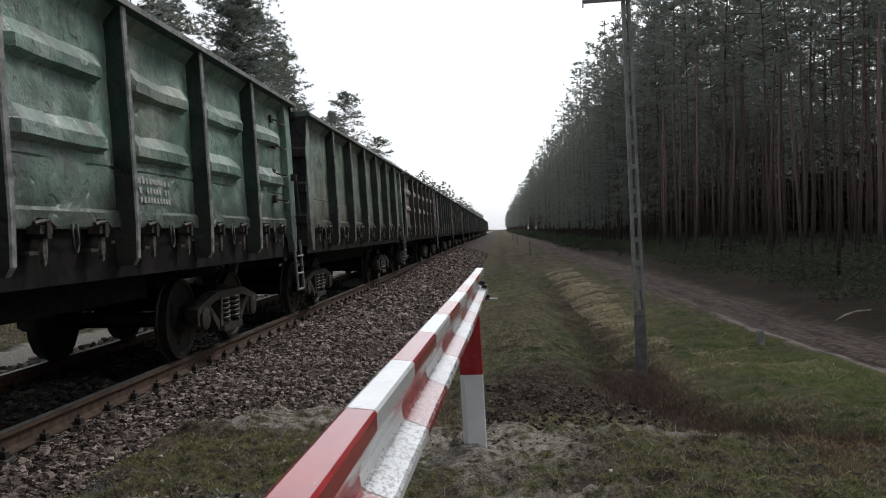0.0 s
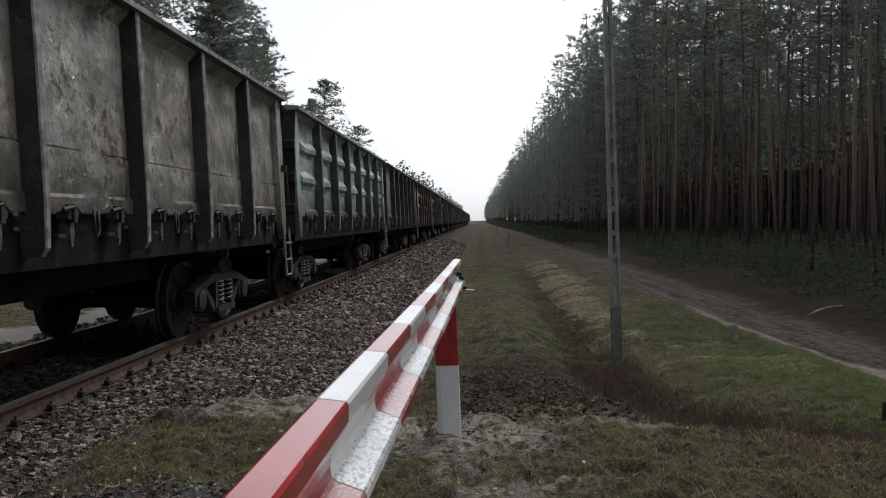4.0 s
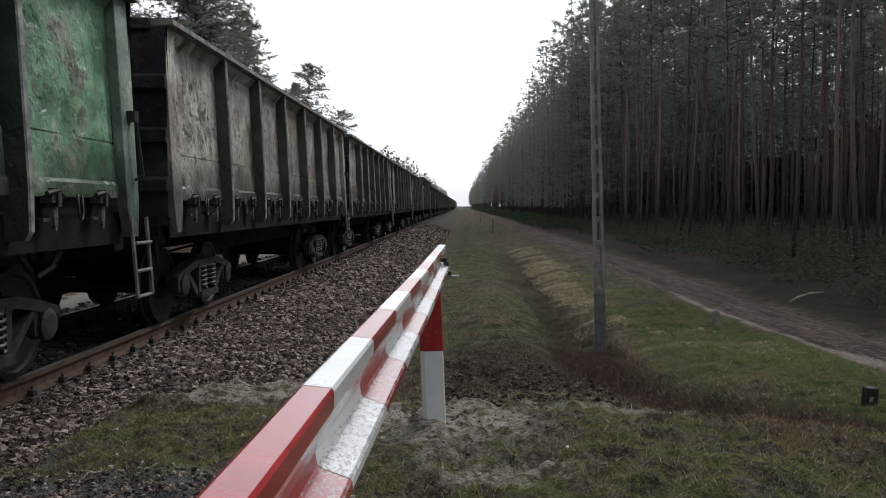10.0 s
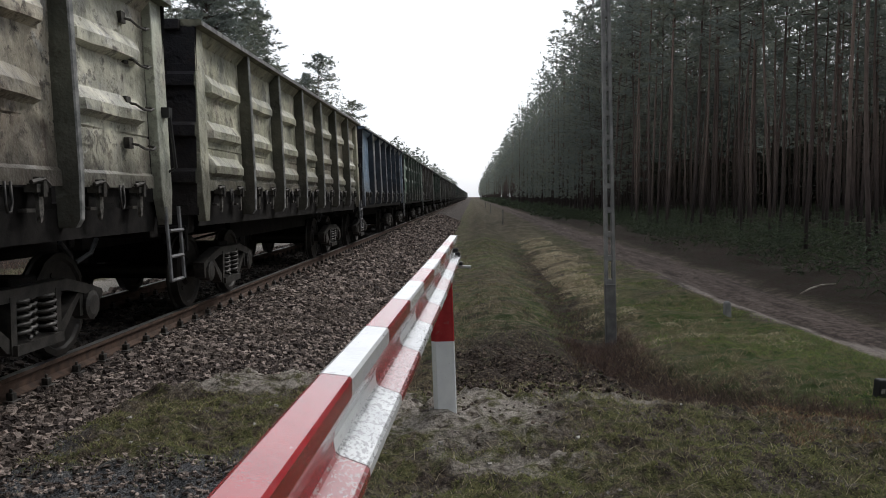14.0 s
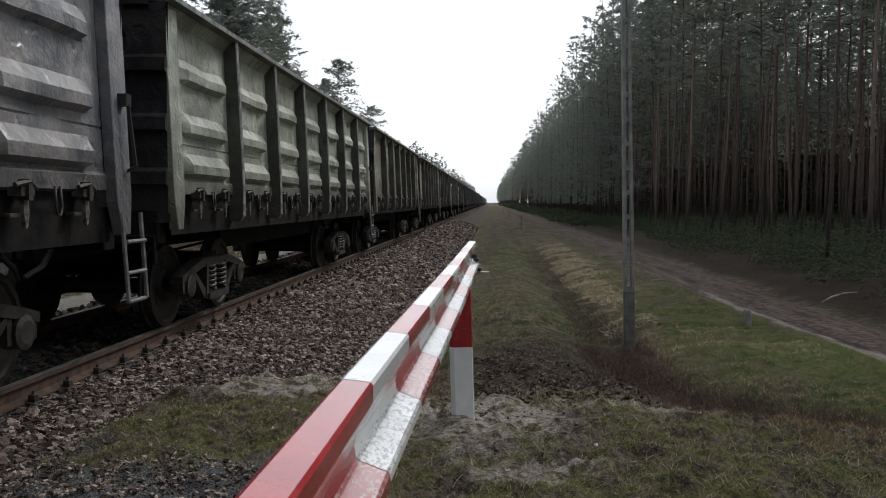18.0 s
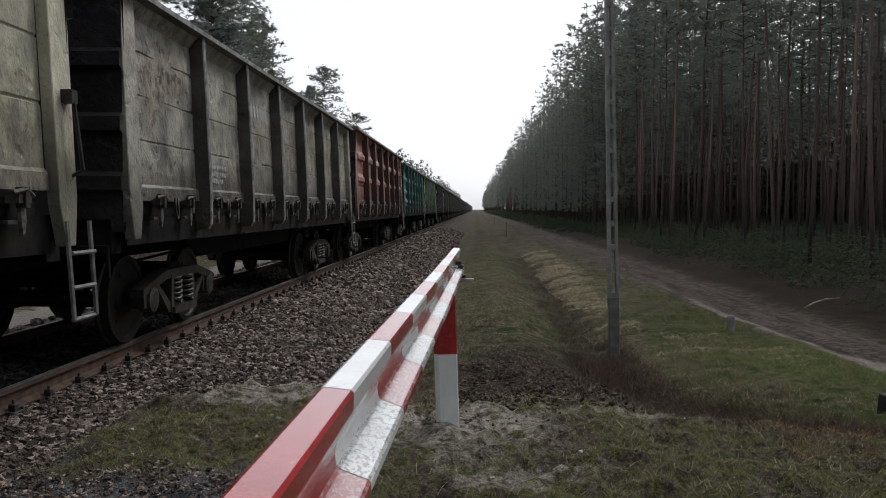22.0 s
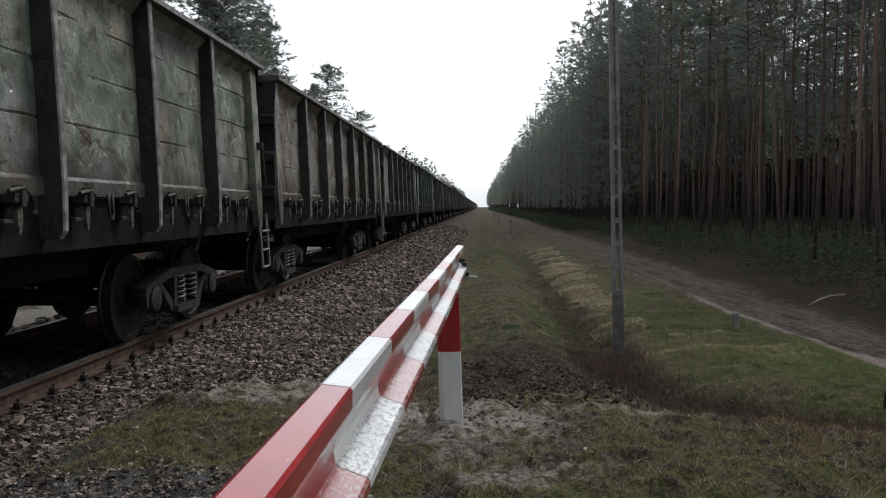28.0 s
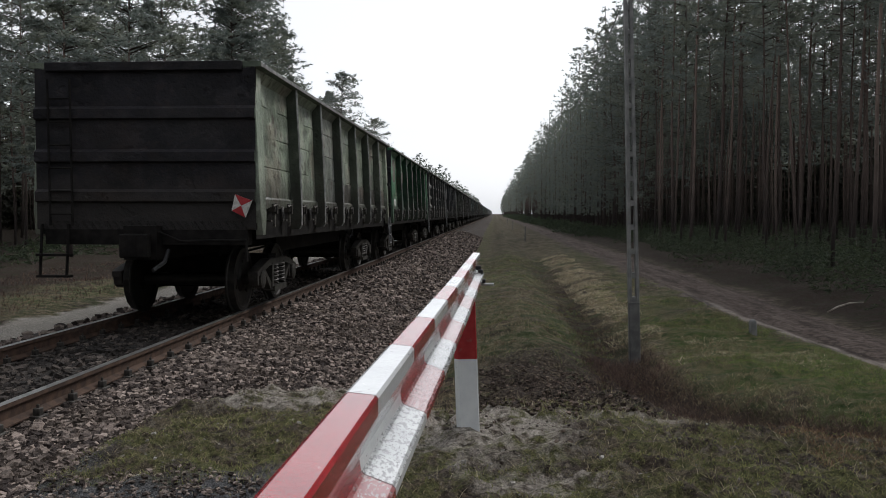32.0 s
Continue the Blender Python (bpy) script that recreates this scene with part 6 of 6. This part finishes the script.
for bay, boxes in ((0, [(0.5, 1.3, 2.45, 3.15)]), (1, [(0.0, 1.7, 2.5, 2.85)]), (2, [(0.0, 1.7, 2.45, 2.8)]), (3, [(0.3, 1.7, 2.4, 3.1)]), (5, [(0.3, 1.6, 2.0, 2.9)]), (6, [(0.2, 1.5, 2.3, 2.7)])):
    bars(wagons[1], "smooth", bay, boxes, PATCH, "patch", "grey overpainted patch")
bars(wagons[1], "smooth", 0, [(0.7, 1.2, 1.70, 1.92)], STENCIL)
# fields of another paint on some wagons: wagon, bay, field, colour, wear, words
FIELDS = ((36, 1, (0.0, 1.73, 1.70, 2.50), (0.10, 0.25, 0.24), 0.3, "teal"), (36, 2, (0.0, 1.73, 1.70, 2.62), (0.11, 0.27, 0.26), 0.25, "teal"), (36, 3, (0.0, 1.73, 1.70, 2.90), (0.11, 0.26, 0.25), 0.3, "teal"),
          (36, 4, (0.0, 1.60, 1.70, 2.48), (0.13, 0.30, 0.29), 0.3, "teal"), (36, 5, (0.0, 0.70, 1.75, 2.48), (0.12, 0.26, 0.25), 0.4, "teal"),
          (25, 0, (0.35, 1.15, 2.35, 3.10), (0.36, 0.42, 0.44), 0.4, "pale blue-grey"), (25, 1, (0.30, 1.05, 2.50, 3.05), (0.36, 0.41, 0.42), 0.4, "pale blue-grey"), (25, 2, (0.50, 1.20, 2.15, 2.75), (0.36, 0.41, 0.42), 0.4, "pale blue-grey"),
          (25, 3, (0.20, 0.90, 2.05, 2.80), (0.30, 0.35, 0.35), 0.4, "pale blue-grey"), (25, 4, (0.60, 1.40, 2.40, 2.95), (0.34, 0.39, 0.40), 0.4, "pale blue-grey"), (25, 5, (0.0, 0.55, 1.75, 2.30), (0.16, 0.24, 0.20), 0.4, "green"),
          (28, 5, (0.2, 1.3, 2.10, 3.00), (0.34, 0.36, 0.37), 0.5, "pale grey"), (27, 4, (0.4, 1.4, 2.3, 2.9), (0.38, 0.38, 0.36), 0.5, "pale grey"), (26, 5, (0.2, 1.5, 1.75, 2.5), (0.30, 0.40, 0.36), 0.5, "pale green"),
          (26, 3, (0.1, 1.2, 2.5, 3.1), (0.26, 0.42, 0.34), 0.4, "pale green"), (10, 1, (0.0, 1.73, 1.70, 2.06), (0.15, 0.10, 0.085), 0.5, "brown"), (10, 2, (0.0, 1.73, 1.70, 2.06), (0.15, 0.10, 0.085), 0.5, "brown"),
          (10, 6, (0.0, 1.5, 1.70, 2.06), (0.15, 0.10, 0.085), 0.5, "brown"), (5, 3, (0.2, 1.4, 2.15, 2.48), (0.30, 0.32, 0.31), 0.4, "pale grey"), (5, 4, (0.3, 1.5, 2.55, 2.85), (0.34, 0.35, 0.33), 0.4, "pale grey"),
          (29, 3, (0.1, 1.5, 2.42, 2.90), (0.32, 0.33, 0.29), 0.4, "pale"), (29, 4, (0.2, 1.5, 2.30, 2.75), (0.17, 0.13, 0.10), 0.7, "rusty"),
         (7, 3, (0.1, 1.6, 2.14, 2.48), (0.20, 0.32, 0.33), 0.4, "teal"), (38, 5, (0.3, 1.6, 1.70, 1.98), (0.17, 0.27, 0.24), 0.4, "green"))
FIELDS += tuple((0, bay, (0.0, 1.73, 1.70, 2.08), (0.07, 0.068, 0.060), 0.5, "sooty") for bay in (3, 4, 5, 6)) + ((0, 6, (0.2, 1.1, 2.99, 3.15), (0.06, 0.06, 0.05), 0.4, "sooty"), (0, 5, (0.5, 1.5, 2.16, 2.44), (0.10, 0.10, 0.09), 0.5, "sooty"))
for k, bay, field, colour, worn, words in FIELDS:
    bars(wagons[k], FLEET[k][0], bay, [field], PAINT, "paint_field", f"{words} repainted field").color = (*colour, worn)
for bay in range(7):
    bars(wagons[24], "rib2", bay, [(0.0, 1.73, 1.70, 2.10)], PAINT, "paint_field", "bright green lower field").color = (0.085, 0.27, 0.15, 0.3)
for b in number_row(0.35, 2.55, 7, 0.10, 0.2, 0.15):
    bars(wagons[30], "smooth", 5, [b], FADED)
for b in small_print(0.35, 2.86, 2, 10, 5):
    bars(wagons[23], "smooth", 0, [b], FADED)
for bay, b in ((1, (0.15, 1.15, 2.99, 3.10)), (2, (0.55, 1.3, 2.62, 2.70)), (3, (0.2, 1.5, 2.80, 2.87)), (4, (0.3, 1.5, 2.85, 2.91)), (5, (0.1, 1.4, 2.76, 2.82))):
    bars(wagons[23], "smooth", bay, [b], PAINT, "scrape", "dark rusty scrape").color = (0.055, 0.05, 0.05, 0.9)
for b in ((0.4, 0.7, 2.75, 3.0), (0.75, 1.0, 2.45, 2.7), (1.0, 1.25, 2.2, 2.4)):
    bars(wagons[23], "smooth", 6, [b], STENCIL, "emblem", "worn pale emblem shapes")
for k, bay, text, y, z, size in ((23, 1, "22", 0.75, 2.38, 0.2), (2, 1, "22", 0.5, 1.98, 0.17), (23, 0, "\u0422\u0410\u0420\u0410", 0.42, 1.78, 0.13), (23, 0, "23", 0.82, 1.76, 0.2), (14, 2, "22", 0.7, 2.30, 0.17)):
    cu = bpy.data.curves.new("stencil_number", "FONT")
    cu.body, cu.size, cu.extrude = text, size, 0.001
    cu.materials.append(STENCIL)
    ob = new("stencil_number", cu)
    ob.parent = wagons[k]
    ob.matrix_basis = pose(SHEET + FOOT, 0, 0, 0, LEAN, 0) @ Matrix.Translation((0.056, 0.29 + BAY * bay + y, z)) @ Matrix(((0, 0, 1, 0), (1, 0, 0, 0), (0, 1, 0, 0), (0, 0, 0, 1)))
    tagged(ob, "white stencilled number")

# wagons of a taller build: the body stretched above the floor
for k, f in ((31, 1.13), (11, 1.145), (13, 1.05), (14, 0.99), (7, 1.03), (16, 1.02)):
    stretch = Matrix.Translation((0, 0, 1.22)) @ Matrix.Diagonal((1, 1, f, 1)) @ Matrix.Translation((0, 0, -1.22))
    for o in wagons[k].children:
        if o.name.split(".")[0] in ("side_sheet", "side_wall", "stake", "corner_plate", "top_rim", "end_wall", "end_rim", "marking", "small_print", "paint_field", "patch", "stencil_number", "rung", "end_ladder"):
            o.matrix_basis = stretch @ o.matrix_basis

# the hand brake wheel that one wagon carries low at its tail corner
ring = [(SIDE + 0.04, 0.42 + 0.2 * math.cos(a), 0.86 + 0.2 * math.sin(a)) for a in (2 * math.pi * i / 20 for i in range(21))]
brake = Geo().tube(ring, 0.013, 6)
for a in (0.3, 2.4, 4.5):
    brake.tube([(SIDE - 0.02, 0.42, 0.86), (SIDE + 0.04, 0.42 + 0.2 * math.cos(a), 0.86 + 0.2 * math.sin(a))], 0.009, 5)
brake.tube([(SIDE - 0.35, 0.42, 0.86), (SIDE - 0.01, 0.42, 0.86)], 0.016, 6)
part("brake_wheel", brake, LIT_WORN_EDGE, wagons[32], "pale worn hand brake wheel")

# the tail signs on the last wagon
for x in (1.30,):
    sign = part("tail_sign", Geo().slab(((x - 0.12, 1.50), (x - 0.075, 1.71), (x + 0.15, 1.63), (x + 0.06, 1.41)), "y", -0.115, -0.105), STENCIL, wagons[0], "white and red tail sign")
    part("red_field", Geo().slab(((x - 0.075, 1.71), (x + 0.15, 1.63), (x + 0.005, 1.563)), "y", -0.119, -0.1155).slab(((x - 0.12, 1.50), (x + 0.06, 1.41), (x + 0.005, 1.563)), "y", -0.119, -0.1155), RED, sign, "red triangles")


# the train's lead over its even pace, fitted to the camera's view (time, metres)
VIEW_FIT = (0, 0.52, 1, 0.15, 2, -0.12, 3, -0.18, 6, -0.19, 7, 0.15, 8, -0.28, 9, -0.2, 10, 0.25, 11, -0.15, 12, -0.22, 13, -0.2, 14, 0.55, 17, 0.28, 18, -0.65, 19, -0.48, 20, 0.0,
         21, -0.48, 22, -0.55, 23, -0.13, 24, 0.1, 25, -0.25, 28, -0.3, 29, -0.2, 30, 0.5, 31, 0.38, 32, -0.22)


def travelled(t):
    """How far the train has drawn ahead at t: its tail stands at this y."""
    return 10.77 + 17.34 * (t - 32) - 0.015 * ((t - 16) ** 2 - 256) + float(np.interp(t, VIEW_FIT[0::2], VIEW_FIT[1::2]))


def motions():
    """The train rolls away along the track and its wheels turn."""
    times = [i * 1.0 for i in range(33)]
    for k, w in enumerate(wagons):
        walk(w, [(t, pose(TRACK_X, travelled(t) + PITCH * k, 0)) for t in times])
    keyed = {}
    for w in wagons:
        for o in w.children_recursive:
            if o.name.split(".")[0] != "wheelset":
                continue
            at = round(o.location.y, 3)
            if at not in keyed:
                start = travelled(0)
                walk(o, [(i / FPS, pose(0, at, 0.478, -math.degrees((travelled(i / FPS) - start) / 0.478))) for i in range(int(SECONDS * FPS) + 1)])
                keyed[at] = o.animation_data
            else:
                o.rotation_mode = "QUATERNION"
                data = o.animation_data_create()
                data.action = keyed[at].action
                data.action_slot = keyed[at].action_slot


motions()
